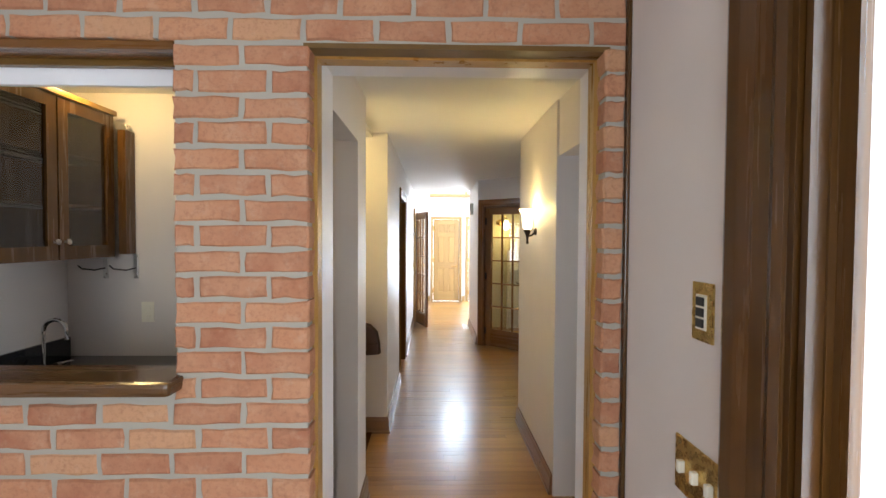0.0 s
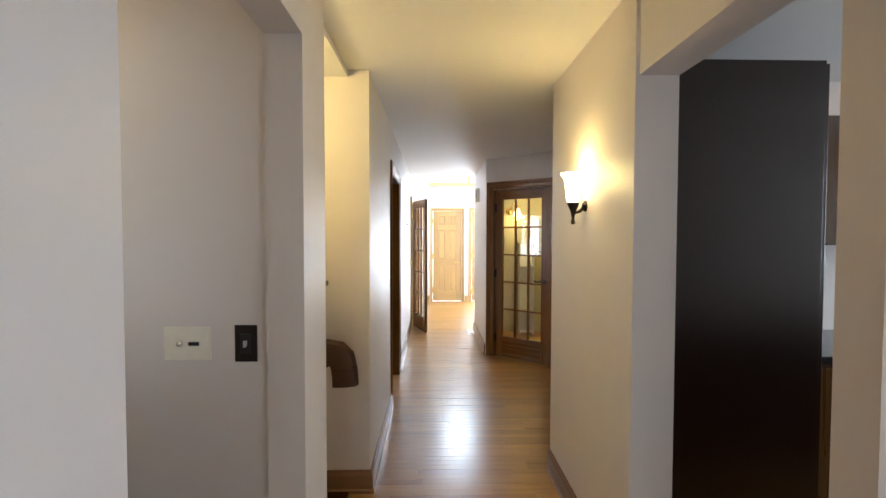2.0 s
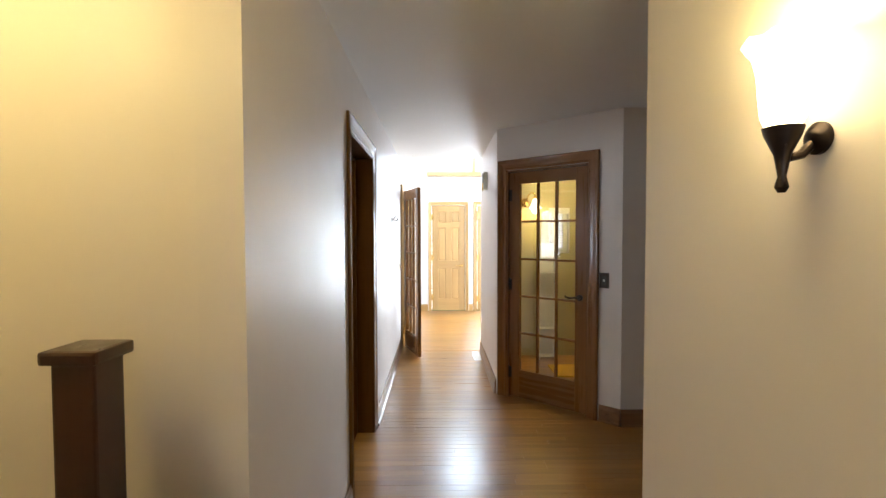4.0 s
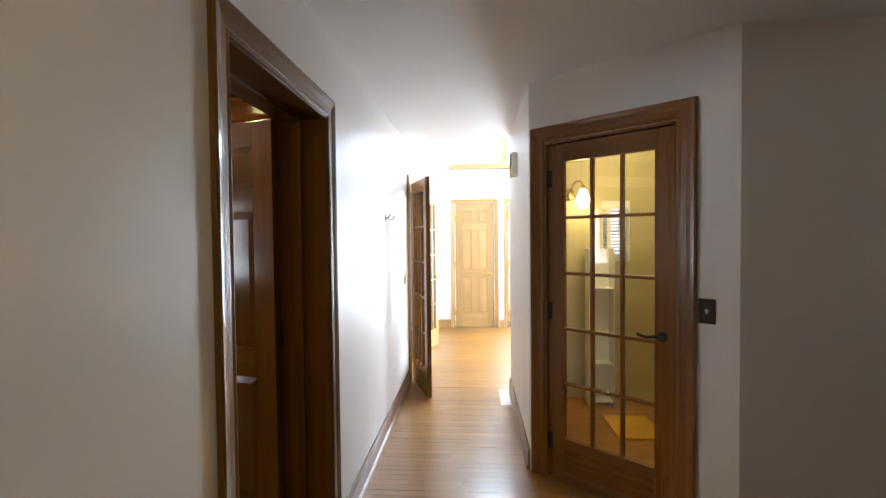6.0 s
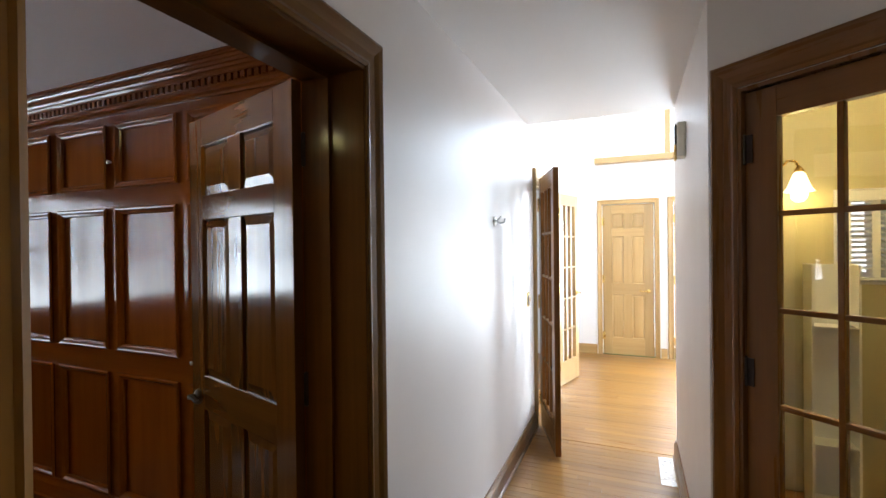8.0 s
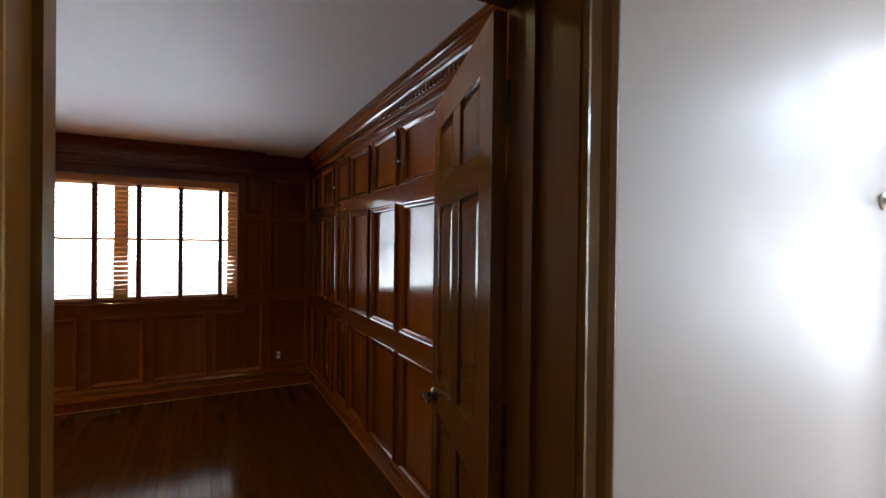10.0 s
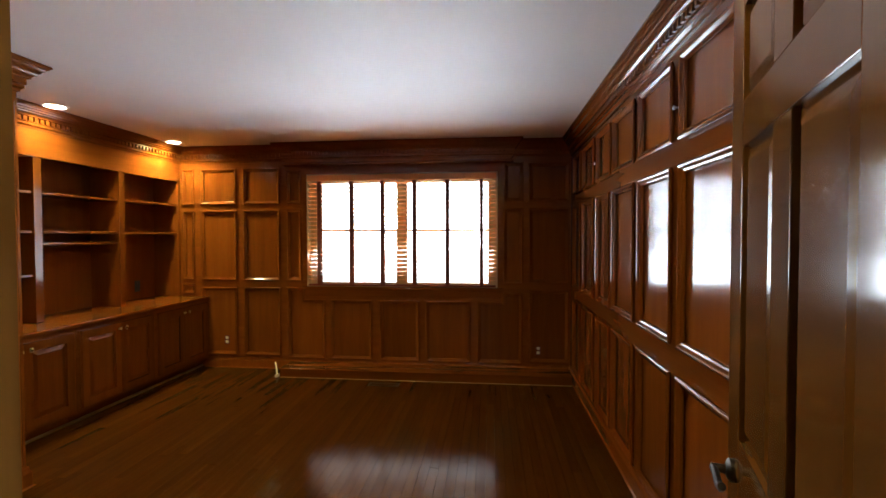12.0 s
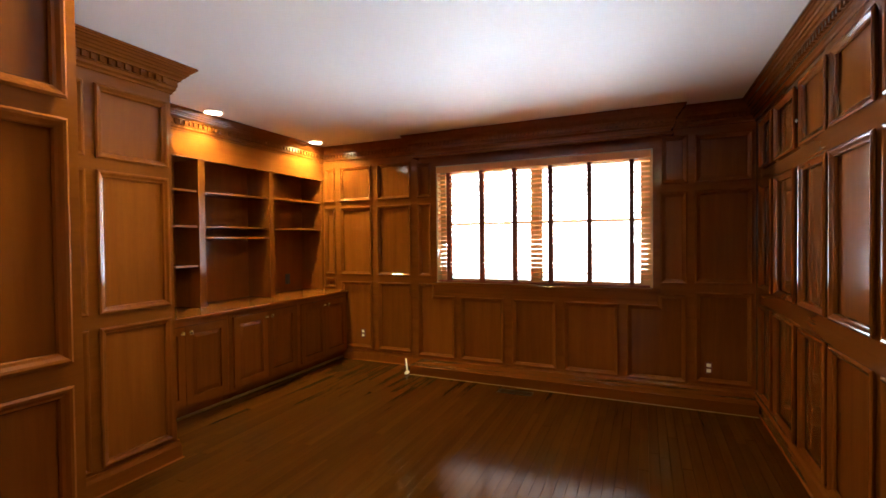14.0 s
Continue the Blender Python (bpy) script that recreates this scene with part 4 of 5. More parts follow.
# wall things
hook = thing("coat_hook", frame_east(XL) @ pose(7.885, 0, 1.64), "small nickel robe hook on the hall wall", "hook")
part("rose", lathe(bmesh.new(), [(0.03, 0.0), (0.03, -0.006), (0.02, -0.012), (0.012, -0.014)], n=20, axis="y"), NICKEL, hook, "", True)
bm = tube(bmesh.new(), [(0, -0.012, 0), (0, -0.04, -0.012), (0, -0.062, -0.005), (0, -0.066, 0.015)], 0.006)
tube(bm, [(0, -0.012, 0), (0, -0.035, 0.02), (0, -0.04, 0.032)], 0.005)
part("prong", bm, NICKEL, hook, "", True)
outlet("light_switch", frame_east(XL) @ pose(8.78, 0, 1.08), "brass light switch on the hall wall", BRASS, 0.07, 0.115, "switch")
chime = thing("door_chime", frame_west(XR2) @ pose(-8.12, 0, 2.06), "beige boxed door chime with brass tubes high on the wall", "chime")
part("case", boxm(-0.05, -0.045, -0.09, 0.05, -0.001, 0.10, bevel=0.006), IVORY, chime)
part("cover", boxm(-0.042, -0.055, -0.02, 0.042, -0.045, 0.09, bevel=0.003), BRONZE, chime)
for x in (-0.02, 0.02):
    part("tube", tube(bmesh.new(), [(x, -0.05, -0.10), (x, -0.05, -0.02)], 0.007), BRASS, chime, "", True)
reg = thing("floor_vent", pose(0.515, 8.60, 0.0015), "pale metal floor vent by the hall baseboard", "vent")
part("vent_frame", boxm(-0.045, -0.2, 0, 0.045, 0.2, 0.003, bevel=0.001), NICKEL, reg)
for i in range(14):
    y = -0.17 + i * 0.026
    part("louvre", boxm(-0.032, y - 0.005, 0.003, 0.032, y + 0.005, 0.005), NICKEL, reg)


def sconce(m, label, shade=SHADE, mount=BRONZE):
    """Wall lamp with a flared glass bell, at a face looking to local -y."""
    s = thing("wall_sconce", m, label, "lamp")
    part("backplate", lathe(bmesh.new(), [(0.03, 0.0), (0.03, -0.008), (0.02, -0.016), (0.012, -0.02)], (0, 0, -0.10), "y", 20), mount, s, "", True)
    part("arm", tube(bmesh.new(), [(0, -0.015, -0.11), (0, -0.035, -0.13), (0, -0.055, -0.135), (0, -0.07, -0.12), (0, -0.07, -0.085)], 0.009), mount, s, "", True)
    part("cup", lathe(bmesh.new(), [(0.006, -0.20), (0.012, -0.19), (0.007, -0.17), (0.014, -0.13), (0.030, -0.095), (0.034, -0.08), (0.020, -0.08)], (0, -0.07, 0), n=18), mount, s, "dark metal finial cup", True)
    bm = bmesh.new()
    prof = [(0.026, -0.085), (0.036, -0.06), (0.040, -0.02), (0.043, 0.02), (0.050, 0.05), (0.062, 0.07), (0.068, 0.076), (0.066, 0.08), (0.058, 0.072), (0.046, 0.05), (0.038, 0.02), (0.034, -0.02), (0.020, -0.08)]
    lathe(bm, prof, (0, -0.07, 0), n=28)
    for v in bm.verts:
        if v.co.z > 0.065:
            v.co.z += 0.005 * math.cos(8 * math.atan2(v.co.y + 0.07, v.co.x))
    part("shade", bm, shade, s, "flared frosted glass bell shade", True)
    return s


sconce(frame_west(XR) @ pose(-3.88, 0, 1.735) @ Matrix.Scale(0.9, 4), "lit wall sconce with a flared frosted glass bell")
for path in ([(XR, 3.36), (XR, 4.51)], [(XR2 - 0.0, 7.31), (XR2 - 0.0, 8.83)], [(0.70, 2.15), (0.70, 2.49)]):
    baseboard(path)
baseboard([(1.455, 6.57), (1.455 - 0.765 * 0.165, 6.57 + 0.645 * 0.165)][::1])
baseboard([(4.0, 6.57), (1.455, 6.57)])
baseboard([(XL, 5.56), (XL, 4.27), (-1.42, 4.27)][::1])
baseboard([(XL, 9.0), (XL, 6.60)])
baseboard([(XL, 11.85), (XL, 10.21)], PINE, "pale pine foyer baseboard")
baseboard([(-0.145, 11.85), (XL, 11.85)], PINE, "pale pine foyer baseboard")
baseboard([(0.72, 11.85), (0.645, 11.85)], PINE, "pale pine foyer baseboard")
baseboard([(-0.475, 3.37), (-0.475, 3.09)])

# stair rail in the alcove
rail = thing("stair_handrail", pose(0, 0, 0), "dark stained curved handrail and newel at the stairs", "handrail")
bm = bmesh.new()
prof = [(-1.35, 0.36), (-0.80, 0.80), (-0.68, 0.885), (-0.61, 0.915), (-0.555, 0.905), (-0.52, 0.87), (-0.505, 0.80), (-0.50, 0.72)]
sweep(bm, prof, [(-0.085, -0.03), (-0.02, -0.04), (0.03, -0.034), (0.045, 0.0), (0.03, 0.034), (-0.02, 0.04), (-0.085, 0.03)])
for v in bm.verts:
    v.co = (v.co.x, 4.0 + v.co.z, v.co.y)
part("rail", bm, RAILW["x"], rail, "", True)
part("newel", boxm(-0.75, 4.06, 0.0, -0.66, 4.15, 1.22, bevel=0.006), RAILW["z"], rail)
part("newel_cap", boxm(-0.765, 4.045, 1.22, -0.645, 4.165, 1.25, bevel=0.008), RAILW["z"], rail)
for i in range(4):
    x = -0.80 - i * 0.13
    part("baluster", lathe(bmesh.new(), [(0.016, 0.0), (0.016, 0.06), (0.010, 0.10), (0.017, 0.2), (0.010, 0.3), (0.012, 0.74 - i * 0.105)], (x, 4.0, 0), n=10), RAILW["z"], rail, "", True)

# ---- washroom seen through the glass ----
bl = thing("bracket_lamp", frame_south(8.62) @ pose(1.10, 0, 1.86), "lit brass gooseneck bracket lamp with a white glass bell", "lamp")
part("backplate", lathe(bmesh.new(), [(0.055, 0.0), (0.055, -0.008), (0.04, -0.018), (0.022, -0.024), (0.012, -0.03)], n=24, axis="y"), BRASS, bl, "", True)
part("arm", tube(bmesh.new(), [(0, -0.02, 0), (0.01, -0.05, 0.02), (0.03, -0.08, 0.085), (0.06, -0.095, 0.115), (0.095, -0.10, 0.105), (0.11, -0.10, 0.07)], 0.008), BRASS, bl, "", True)
part("collar", lathe(bmesh.new(), [(0.010, 0.075), (0.022, 0.06), (0.026, 0.045), (0.018, 0.042)], (0.11, -0.10, 0), n=18), BRASS, bl, "", True)
part("shade", lathe(bmesh.new(), [(0.018, 0.044), (0.030, 0.03), (0.044, -0.01), (0.056, -0.045), (0.074, -0.07), (0.071, -0.071), (0.052, -0.043), (0.040, -0.01), (0.026, 0.025)], (0.11, -0.10, 0), n=28), SHADE2, bl, "flared white glass bell", True)
window_unit("window_washroom", frame_south(8.62), 1.40, 1.65, 1.25, 1.80, 0.06, {"x": TRIMW, "y": TRIMW, "z": TRIMW}, "small white sash window", 0)
wb = {"x": WHITEP, "y": WHITEP, "z": WHITEP}
blind("window_blind", frame_south(8.62), 1.41, 1.64, 1.27, 1.79, [1.46, 1.59], "white slatted blind in the washroom window", 0.03, 0.03, wb, WHITEP, 32)
cab = thing("linen_tower", pose(1.235, 8.42, 0), "tall narrow white open shelf tower", "shelf")
for x in (0.0, 0.208):
    part("side", boxm(x, 0, 0, x + 0.012, 0.14, 1.37, bevel=0.002), WHITEP, cab)
part("back", boxm(0.0125, 0.128, 0, 0.2075, 0.139, 1.37), WHITEP, cab)
for z in (0.03, 0.36, 1.02):
    part("shelf", boxm(0.0125, 0.002, z, 0.2075, 0.1275, z + 0.008), WHITEP, cab)
mat_w = thing("bath_mat", pose(1.28, 7.75, 0.0), "folded golden bath mat on the floor", "mat")
part("cloth", boxm(0, 0, 0, 0.34, 0.42, 0.02, bevel=0.008), plain("gold_cloth", (0.55, 0.33, 0.05), 0.9, 0.1), mat_w)
tub = thing("washstand", pose(1.72, 7.30, 0), "white pedestal basin edge beside the door", "basin")
part("pedestal", lathe(bmesh.new(), [(0.11, 0), (0.09, 0.05), (0.075, 0.3), (0.09, 0.42)], (0.12, 0.15, 0), n=20), WHITEP, tub, "", True)
part("bowl", lathe(bmesh.new(), [(0.08, 0.40), (0.20, 0.46), (0.23, 0.52), (0.215, 0.52), (0.15, 0.48), (0.02, 0.46)], (0.12, 0.15, 0), n=24), WHITEP, tub, "", True)

# ---- kitchen glimpse ----
tall = thing("tall_cabinet", pose(0.86, 3.60, 0), "tall espresso cabinet with a satin side panel", "cabinet")
part("side_panel", boxm(0.0, 0.0, 0.0, 0.775, 0.02, 2.26, bevel=0.002), ESPRESSO, tall)
part("carcass", boxm(0.0, 0.02, 0.09, 0.775, 0.78, 2.255), ESPRESSO, tall)
part("door", boxm(0.778, 0.01, 0.10, 0.798, 0.77, 2.25, bevel=0.003), ESPRESSO, tall)
part("handle", tube(bmesh.new(), [(0.80, 0.06, 1.0), (0.835, 0.06, 1.0), (0.835, 0.06, 1.4), (0.80, 0.06, 1.4)], 0.007), NICKEL, tall, "brushed bar handle", True)
for i, x in enumerate((1.78, 2.42, 3.06)):
    kc = thing("kitchen_cabinet", pose(x, 3.79, 0), "dark wall cabinet over a counter in the kitchen", "cabinet", "kitchen cabinets")
    part("upper_body", boxm(0, 0.28, 1.45, 0.63, 0.60, 2.15), WALNUT["z"], kc)
    part("upper_door", boxm(0.01, 0.26, 1.46, 0.62, 0.28, 2.14, bevel=0.003), WALNUT["z"], kc)
    part("lower_body", boxm(0, 0.02, 0.09, 0.63, 0.60, 0.88), WALNUT["z"], kc)
    part("lower_door", boxm(0.01, 0.0, 0.11, 0.62, 0.02, 0.86, bevel=0.003), WALNUT["z"], kc)
tagged(mesh_ob("kitchen_counter", boxm(1.74, 3.77, 0.881, 3.70, 4.39, 0.92, bevel=0.004), STONE), "dark stone counter over the kitchen cabinets", "worktop")
for x in (1.05, 1.70, 2.35, 3.0):
    kb = thing("kitchen_base_cabinet", pose(x, 2.152, 0), "dark base cabinet along the kitchen wall", "cabinet", "kitchen base cabinets")
    part("body", boxm(0, 0, 0.09, 0.645, 0.56, 0.88), ESPRESSO, kb)
    part("plinth", boxm(0, 0, 0, 0.645, 0.50, 0.089), ESPRESSO, kb)
    part("door", boxm(0.006, 0.561, 0.11, 0.639, 0.581, 0.865, bevel=0.003), ESPRESSO, kb)
tagged(mesh_ob("kitchen_worktop", boxm(1.04, 2.153, 0.881, 3.66, 2.755, 0.92, bevel=0.004), STONE), "dark stone worktop along the kitchen wall", "worktop")
window_unit("window_kitchen", frame_west(4.0), -3.95, -2.55, 1.05, 2.1, 0.06, {"x": TRIMW, "y": TRIMW, "z": TRIMW}, "white kitchen window", 1)
# unseen window, added to go with the side hall fill
window_unit("window_side_hall", frame_west(4.0), -6.1, -4.9, 0.9, 2.05, 0.06, WFRAME, "unseen white window added at the end of the side hall", 0)
window_unit("window_brick_room", frame_north(-1.5), -0.15, 1.35, 0.9, 2.1, 0.04, WALNUT, "wooden window behind the viewer", 1)
window_unit("window_foyer", frame_west(3.5), -11.6, -9.0, 0.5, 3.8, 0.06, PINE, "tall foyer window", 2, False)

# ---- wet bar behind the hatch ----
hat = thing("wall_cabinet", pose(-1.80, 2.0, 1.487), "dark wood wall cabinet with glass doors and round knobs", "cabinet")
part("body_back", boxm(-0.329, 0.0, 0, -0.31, 1.10, 0.76), WALNUT["z"], hat)
for z in (0.0, 0.25, 0.49, 0.742):
    part("shelf", boxm(-0.31, 0.01, z, -0.03, 1.09, z + 0.018), WALNUT["y"], hat)
for y in (0.0, 1.085):
    part("side", boxm(-0.31, y, 0, -0.02, y + 0.015, 0.76), WALNUT["z"], hat)
part("crown_strip", boxm(-0.03, -0.01, 0.762, 0.012, 1.115, 0.79, bevel=0.004), OAK["y"], hat)
for y0, y1, ky in ((0.0, 0.36, 0.335), (0.365, 0.725, 0.70), (0.735, 1.10, 0.762)):
    bm = slab(bmesh.new(), y0, y1, 0.0, 0.76, -0.02, 0.0, [(y0 + 0.055, y1 - 0.055, 0.065, 0.70)])
    for v in bm.verts:
        v.co = (-v.co.y, v.co.x, v.co.z)
    d = part("door", bm, WALNUT["z"], hat)
    for v in d.data.vertices:
        v.co.x -= 0.018
    part("pane", boxm(-0.012, y0 + 0.05, 0.06, -0.009, y1 - 0.05, 0.705), SEEDY, d)
    part("knob", lathe(bmesh.new(), [(0.005, 0.0), (0.005, 0.012), (0.013, 0.018), (0.014, 0.024), (0.007, 0.03)], (0.002, ky, 0.085), "x", 14), NICKEL, d, "round glass-and-nickel knob", True)
tagged(mesh_ob("bar_counter", boxm(-2.128, 2.155, 0.88, -1.30, 3.188, 0.92, bevel=0.004), STONE), "black stone counter of the wet bar", "worktop")
tagged(mesh_ob("backsplash", boxm(-2.128, 2.155, 0.921, -2.108, 3.18, 1.03, bevel=0.003), STONE), "black stone upstand behind the sink", "backsplash")
bc = thing("bar_cabinet", pose(-2.1, 2.16, 0), "dark wood base cabinet under the wet bar", "cabinet")
part("body", boxm(0, 0, 0.09, 0.76, 1.02, 0.879), WALNUT["z"], bc)
part("plinth", boxm(0, 0.02, 0, 0.70, 1.0, 0.09), WALNUT["x"], bc)
fc = thing("bar_faucet", pose(-1.92, 2.78, 0.92), "chrome gooseneck bar faucet with two levers", "faucet")
part("spout", tube(bmesh.new(), [(0, 0, 0), (0, 0, 0.225)] + [(0.055 - 0.055 * math.cos(a), 0, 0.225 + 0.055 * math.sin(a)) for a in [math.pi * i / 8 for i in range(1, 9)]] + [(0.11, 0, 0.185)], 0.010), CHROME, fc, "", True)
part("base", lathe(bmesh.new(), [(0.024, 0), (0.022, 0.012), (0.012, 0.03)], n=16), CHROME, fc, "", True)
for y in (-0.09, 0.09):
    h = part("tap", lathe(bmesh.new(), [(0.02, 0), (0.018, 0.012), (0.010, 0.035), (0.012, 0.05)], (0, y, 0), n=14), CHROME, fc, "", True)
    part("lever", tube(bmesh.new(), [(0, y, 0.045), (0.05, y * 1.3, 0.055)], 0.006), CHROME, h, "", True)
for x in (-1.91, -1.74):
    rk = thing("stemware_rail", frame_south(3.19) @ pose(x, 0, 1.72), "pale metal bracket with a dark hook under the cabinet", "hook", "hooks on the wet bar wall")
    part("strip", boxm(-0.012, -0.012, -0.36, 0.012, -0.001, -0.22, bevel=0.002), NICKEL, rk)
    part("hook", tube(bmesh.new(), [(0, -0.012, -0.30), (-0.03, -0.05, -0.31), (-0.07, -0.09, -0.30), (-0.085, -0.10, -0.28)], 0.004), BRONZE, rk, "", True)
filler = thing("cabinet_end_panel", frame_south(3.19) @ pose(-1.765, 0, 1.50), "dark wood end panel on the wall beside the cabinet", "panel")
part("board", boxm(-0.022, -0.08, 0, 0.022, -0.001, 0.68, bevel=0.003), WALNUT["z"], filler)
part("bracket", boxm(-0.015, -0.06, 0.681, 0.012, -0.03, 0.715, bevel=0.002), NICKEL, filler)
outlet("wall_outlet", frame_south(3.19) @ pose(-1.68, 0, 1.17), "ivory outlet on the wet bar wall")
outlet("light_switch", frame_south(3.19) @ pose(-0.70, 0, 1.135), "bronze light switch in a dark frame", BRONZE, 0.075, 0.125, "switch")
jack = thing("phone_plate", frame_south(3.19) @ pose(-0.895, 0, 1.135), "wide ivory wall plate with a cable jack", "wall plate")
part("plate", boxm(-0.078, -0.007, -0.057, 0.078, -0.0005, 0.057, bevel=0.003), IVORY, jack)
part("port", boxm(0.005, -0.010, -0.006, 0.04, -0.007, 0.006), BLACK, jack)
part("connector", lathe(bmesh.new(), [(0.009, -0.007), (0.009, -0.014), (0.005, -0.016)], (-0.025, 0, 0), "y", 12), NICKEL, jack, "", True)

# ---- brick wall ----
bw = structure("wall_brick", slab(bmesh.new(), -1.63, 0.478, 0, H, 1.8735, 1.984, [(-0.416, 0.426, -1, 2.143), (-1.70, -0.779, 1.165, 2.15)]), MORTAR, "worn red brick wall with grey mortar, a doorway and a serving hatch", "wall")
BRNG = random.Random(5)
BV = {}


def brick_mesh(length, height, variant):
    key = (round(length, 3), round(height, 3), variant)
    if key not in BV:
        bm = bmesh.new()
        r = random.Random(int(key[0] * 1000) * 7 + variant)
        w, h = key[0], key[1]
        outline = [(0, 0), (w * 0.35, 0), (w * 0.7, 0), (w, 0), (w, h * 0.5), (w, h), (w * 0.62, h), (w * 0.3, h), (0, h), (0, h * 0.5)]
        outline = [(x + r.uniform(-0.0028, 0.0024), z + r.uniform(-0.0036, 0.003)) for x, z in outline]
        rings = []
        for inset, depth in ((0.0055, 0.0), (0.0, 0.006), (0.0, 0.108)):
            rings.append([bm.verts.new((x + (inset if x < w / 2 else -inset), depth + r.uniform(-0.002, 0.0015), z + (inset if z < h / 2 else -inset))) for x, z in outline])
        for p, q in zip(rings, rings[1:]):
            for i in range(10):
                bm.faces.new((p[i], p[(i + 1) % 10], q[(i + 1) % 10], q[i]))
        bm.faces.new(rings[0])
        bmesh.ops.recalc_face_normals(bm, faces=bm.faces[:])
        me = bpy.data.meshes.new("brick")
        bm.to_mesh(me)
        bm.free()
        me.materials.append(BRICK)
        BV[key] = me
    return BV[key]


def brick_run(x0, x1, z, h, first):
    """One course from x0 to x1; first: length of the first brick from the right end."""
    x, L = x1, first
    while x - x0 > 0.025:
        a = max(x0, x - L)
        if a - x0 < 0.045:
            a = x0
        o = new("brick", brick_mesh(x - a, h, BRNG.randrange(8)))
        o.parent = bw
        o.location = (a, 1.867 + BRNG.uniform(-0.002, 0.003), z + BRNG.uniform(-0.0015, 0.0015))
        x, L = a - 0.0135, 0.188


COURSE, ZB = 0.0717, -0.009
for k in range(34):
    z0 = ZB + k * COURSE + 0.006
    h = COURSE - 0.0125
    if z0 + h > H:
        break
    first = 0.18 if k % 2 else 0.105
    if z0 > 2.125:
        brick_run(-1.63, 0.478, z0, h, 0.188 if k % 2 else 0.09)
        continue
    brick_run(0.42, 0.478, z0, h, 0.058)
    if z0 + h < 1.18:
        brick_run(-1.63, -0.41, z0, h, first)
    elif z0 < 2.10:
        brick_run(-0.784, -0.41, z0, h, first)
    else:
        brick_run(-1.63, -0.41, z0, h, first)
# timber round the openings
bm = bmesh.new()
sweep(bm, [(0.425, 0.0), (0.425, 2.135), (-0.415, 2.135), (-0.415, 0.0)][::-1], [(-0.012, -1.990), (-0.012, -1.938), (-0.004, -1.926), (0.004, -1.926), (0.004, -1.990)])
structure("trim_brick_doorway", upright(bm), OAK["z"], "golden oak strip inside the brick doorway", "trim")
structure("trim_brick_lintel", boxm(-0.425, 1.872, 2.128, 0.435, 1.983, 2.142), JAMBW["x"], "wooden lintel board over the brick doorway", "trim")
structure("trim_hatch_lintel", boxm(-1.63, 1.880, 2.122, -0.786, 1.962, 2.146, bevel=0.003), DOORW["x"], "reddish wooden soffit board over the hatch", "trim")
structure("trim_hatch_strip", boxm(-1.63, 1.963, 2.104, -0.786, 1.988, 2.146, bevel=0.003), JAMBW["x"], "golden wooden strip over the hatch", "trim")
structure("trim_hatch_head", boxm(-1.63, 1.990, 2.055, -0.780, 2.012, 2.16, bevel=0.003), TRIMW, "white painted head board behind the hatch", "trim")
structure("trim_brick_corner", boxm(0.4785, 1.855, 0, 0.4895, 1.984, H, bevel=0.003), WALNUT["z"], "dark wooden corner strip beside the brick", "trim")
sill = tagged(mesh_ob("hatch_shelf", boxm(-1.628, 1.795, 1.172, -0.762, 1.984, 1.212, bevel=0.014), WALNUT["x"]), "thick brown wooden bar top in the serving hatch", "shelf")

# glazed outer door of the brick room, seen at its edge
casing("trim_patio_door", frame_west(0.49), -1.28, -0.45, 2.08, WALNUT, "dark stained casing of the glazed outer door", 1.25)
lining("trim_patio_jamb", frame_west(0.49), -1.28, -0.45, 2.08, 0.08, WALNUT, "dark jamb of the glazed outer door", 0.04)
window_unit("window_patio_door", frame_west(0.49), -1.265, -0.465, 0.02, 2.06, 0.032, WALNUT, "full-height glazed outer door", 0, False)
sw = thing("dimmer_switch", frame_west(0.49) @ pose(-1.495, 0, 1.455), "brass wall plate with three dark rocker buttons", "switch")
part("plate", boxm(-0.035, -0.006, -0.06, 0.035, -0.0005, 0.06, bevel=0.002), BRASS, sw)
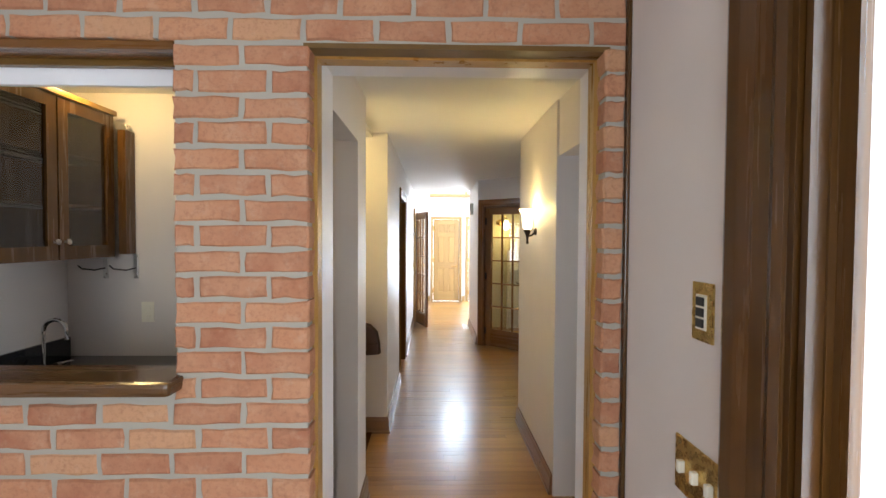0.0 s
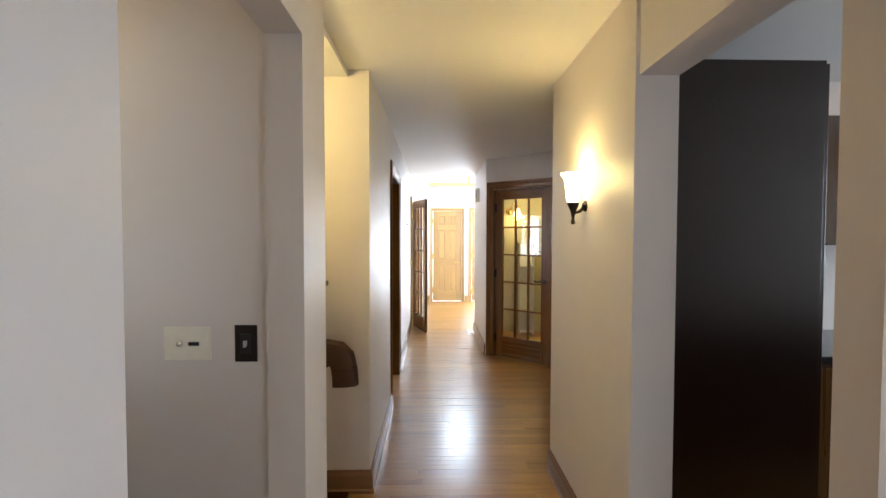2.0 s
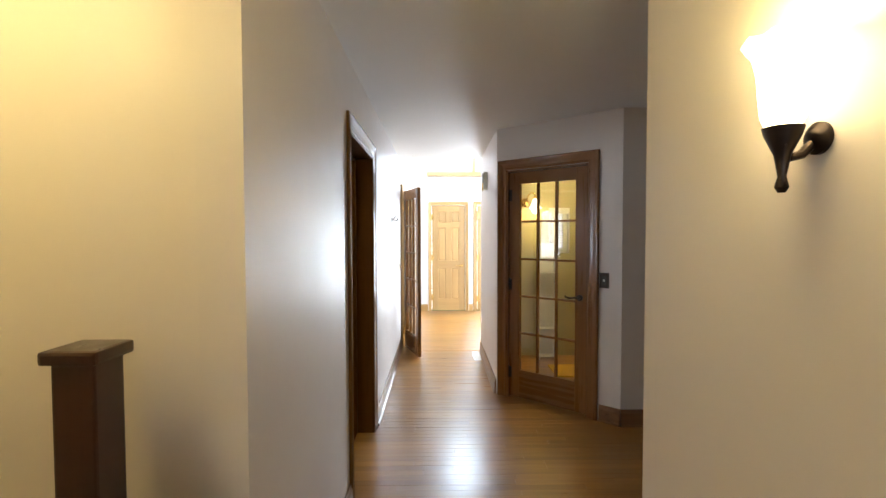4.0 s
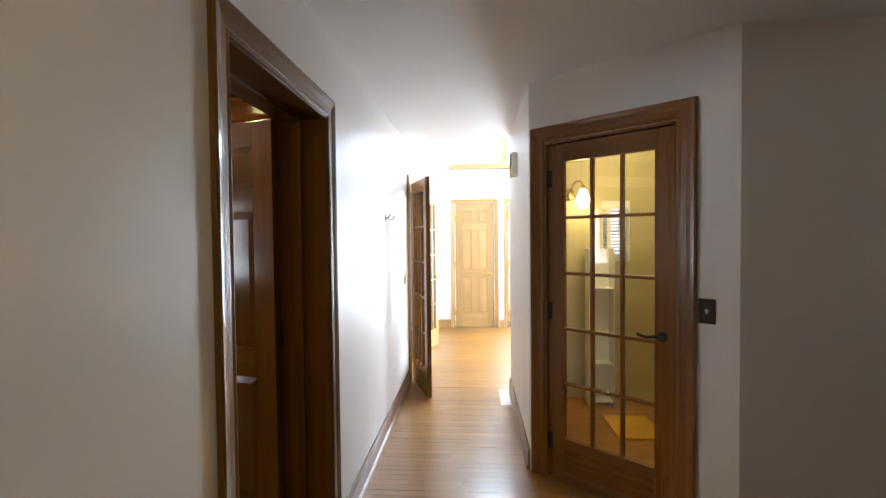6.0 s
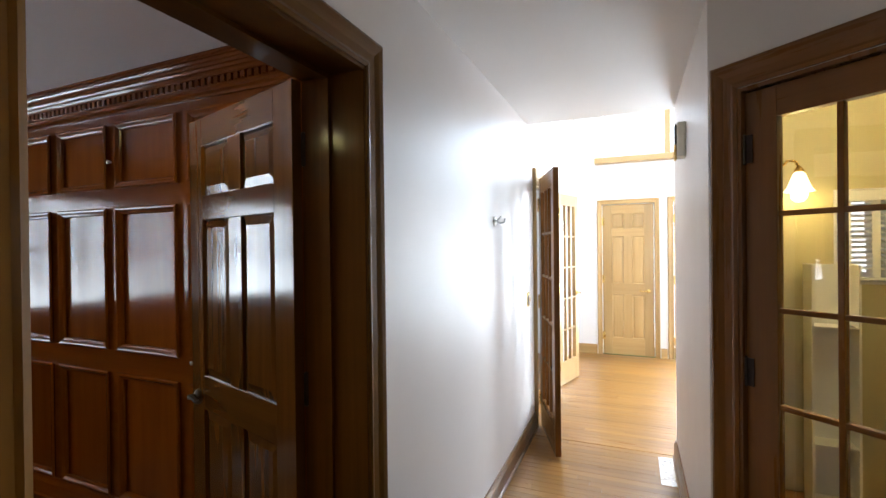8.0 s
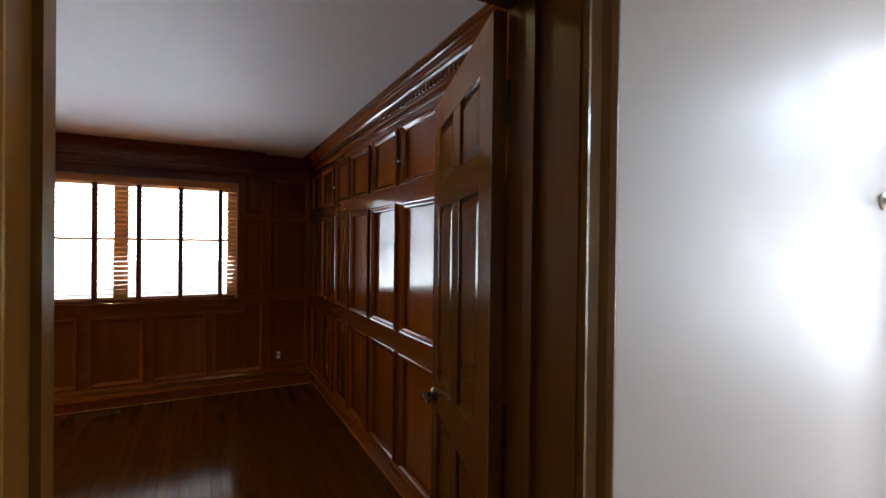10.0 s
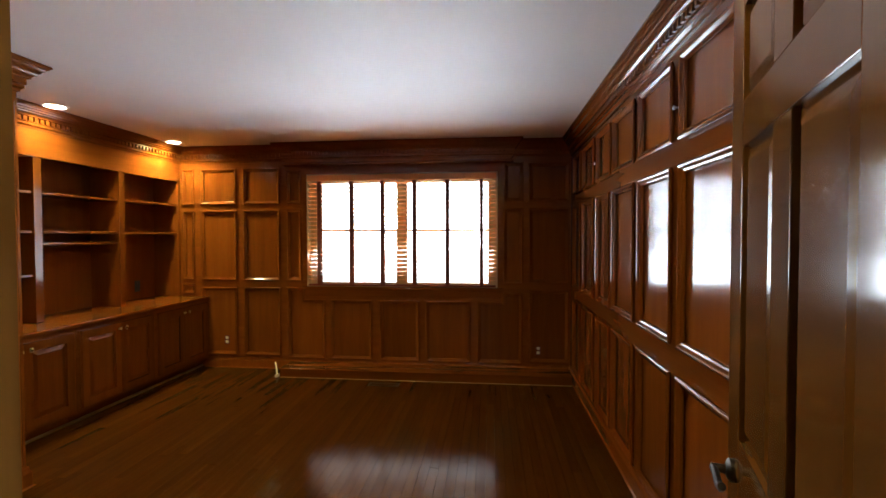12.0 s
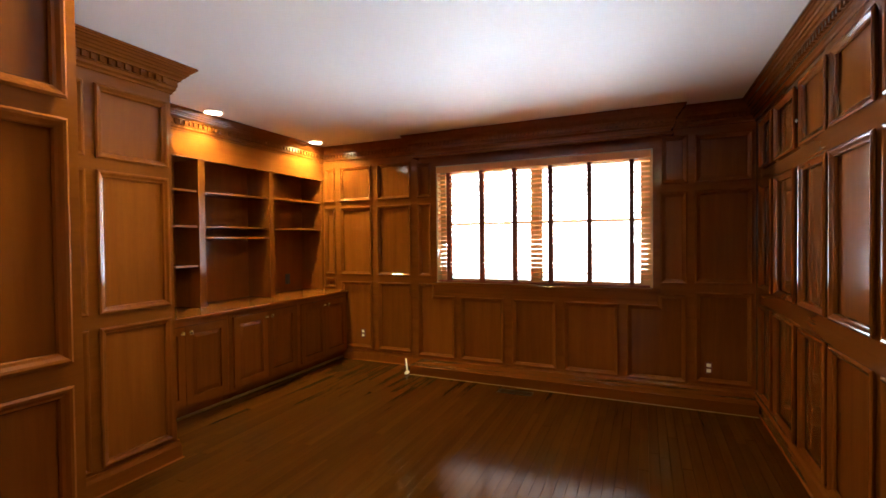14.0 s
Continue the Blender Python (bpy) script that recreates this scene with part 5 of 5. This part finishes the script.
part("bezel", boxm(-0.018, -0.009, -0.036, 0.018, -0.006, 0.036, bevel=0.0015), IVORY, sw)
for z in (-0.022, 0.0, 0.022):
    part("button", boxm(-0.013, -0.012, z - 0.009, 0.013, -0.009, z + 0.009, bevel=0.0015), BLACK, sw)
sg = thing("light_switch", frame_west(0.49) @ pose(-1.50, 0, 1.11), "wide antique brass three-toggle switch plate", "switch")
part("plate", boxm(-0.085, -0.006, -0.06, 0.085, -0.0005, 0.06, bevel=0.002), BRASS, sg)
for x in (-0.05, 0.0, 0.05):
    part("toggle", boxm(x - 0.006, -0.02, -0.012, x + 0.006, -0.006, 0.014, bevel=0.002), IVORY, sg)

# ---- strip flooring, last ----
fh = bpy.data.objects["floor_hall"]
strips(fh, -2.5, 4.0, 1.99, 8.86, FLOORH, 3, lambda a, b, y: a < 0.7 and b > -0.45 and 4.2 < y < 8.8, far_floor("oak_strip_field", (0.215, 0.092, 0.018), (0.36, 0.178, 0.044), 0.32, 0.47, 0.28, 0.20))
fy = structure("floor_foyer", boxm(-2.5, 8.862, -0.03, 3.6, 11.9, -0.013), BASEW["x"], "pale oak strip foyer floor", "floor")
strips(fy, -2.5, 3.5, 8.862, 11.85, FLOORH, 4, lambda a, b, y: a < 0.9 and b > -0.5, far_floor("oak_strip_foyer", (0.215, 0.092, 0.018), (0.36, 0.178, 0.044), 0.32, 0.47, 0.28, 0.20))
structure("floor_brick_room", boxm(-1.75, -1.6, -0.03, 0.66, 1.988, 0.0), FLOORH["x"], "oak floor of the brick room", "floor")
HERE = pose(-0.087, 0.156, 0)
fs = structure("floor_study", boxm(-5.1, 2.0, -0.009, -0.50, 6.9, 0.0015), BASEW["x"], "subfloor of the study", "floor")
strips(fs, -4.84, -0.47, 2.25, 6.74, FLOORS, 8, lambda a, b, y: b < -1.4 and y > 2.9, far_floor("dark_oak_strip_field", (0.044, 0.0125, 0.0016), (0.080, 0.025, 0.003), 0.4, 0.35, 0.0, 0.14, 0.13))
for o in fs.children:
    o.location.z += 0.014
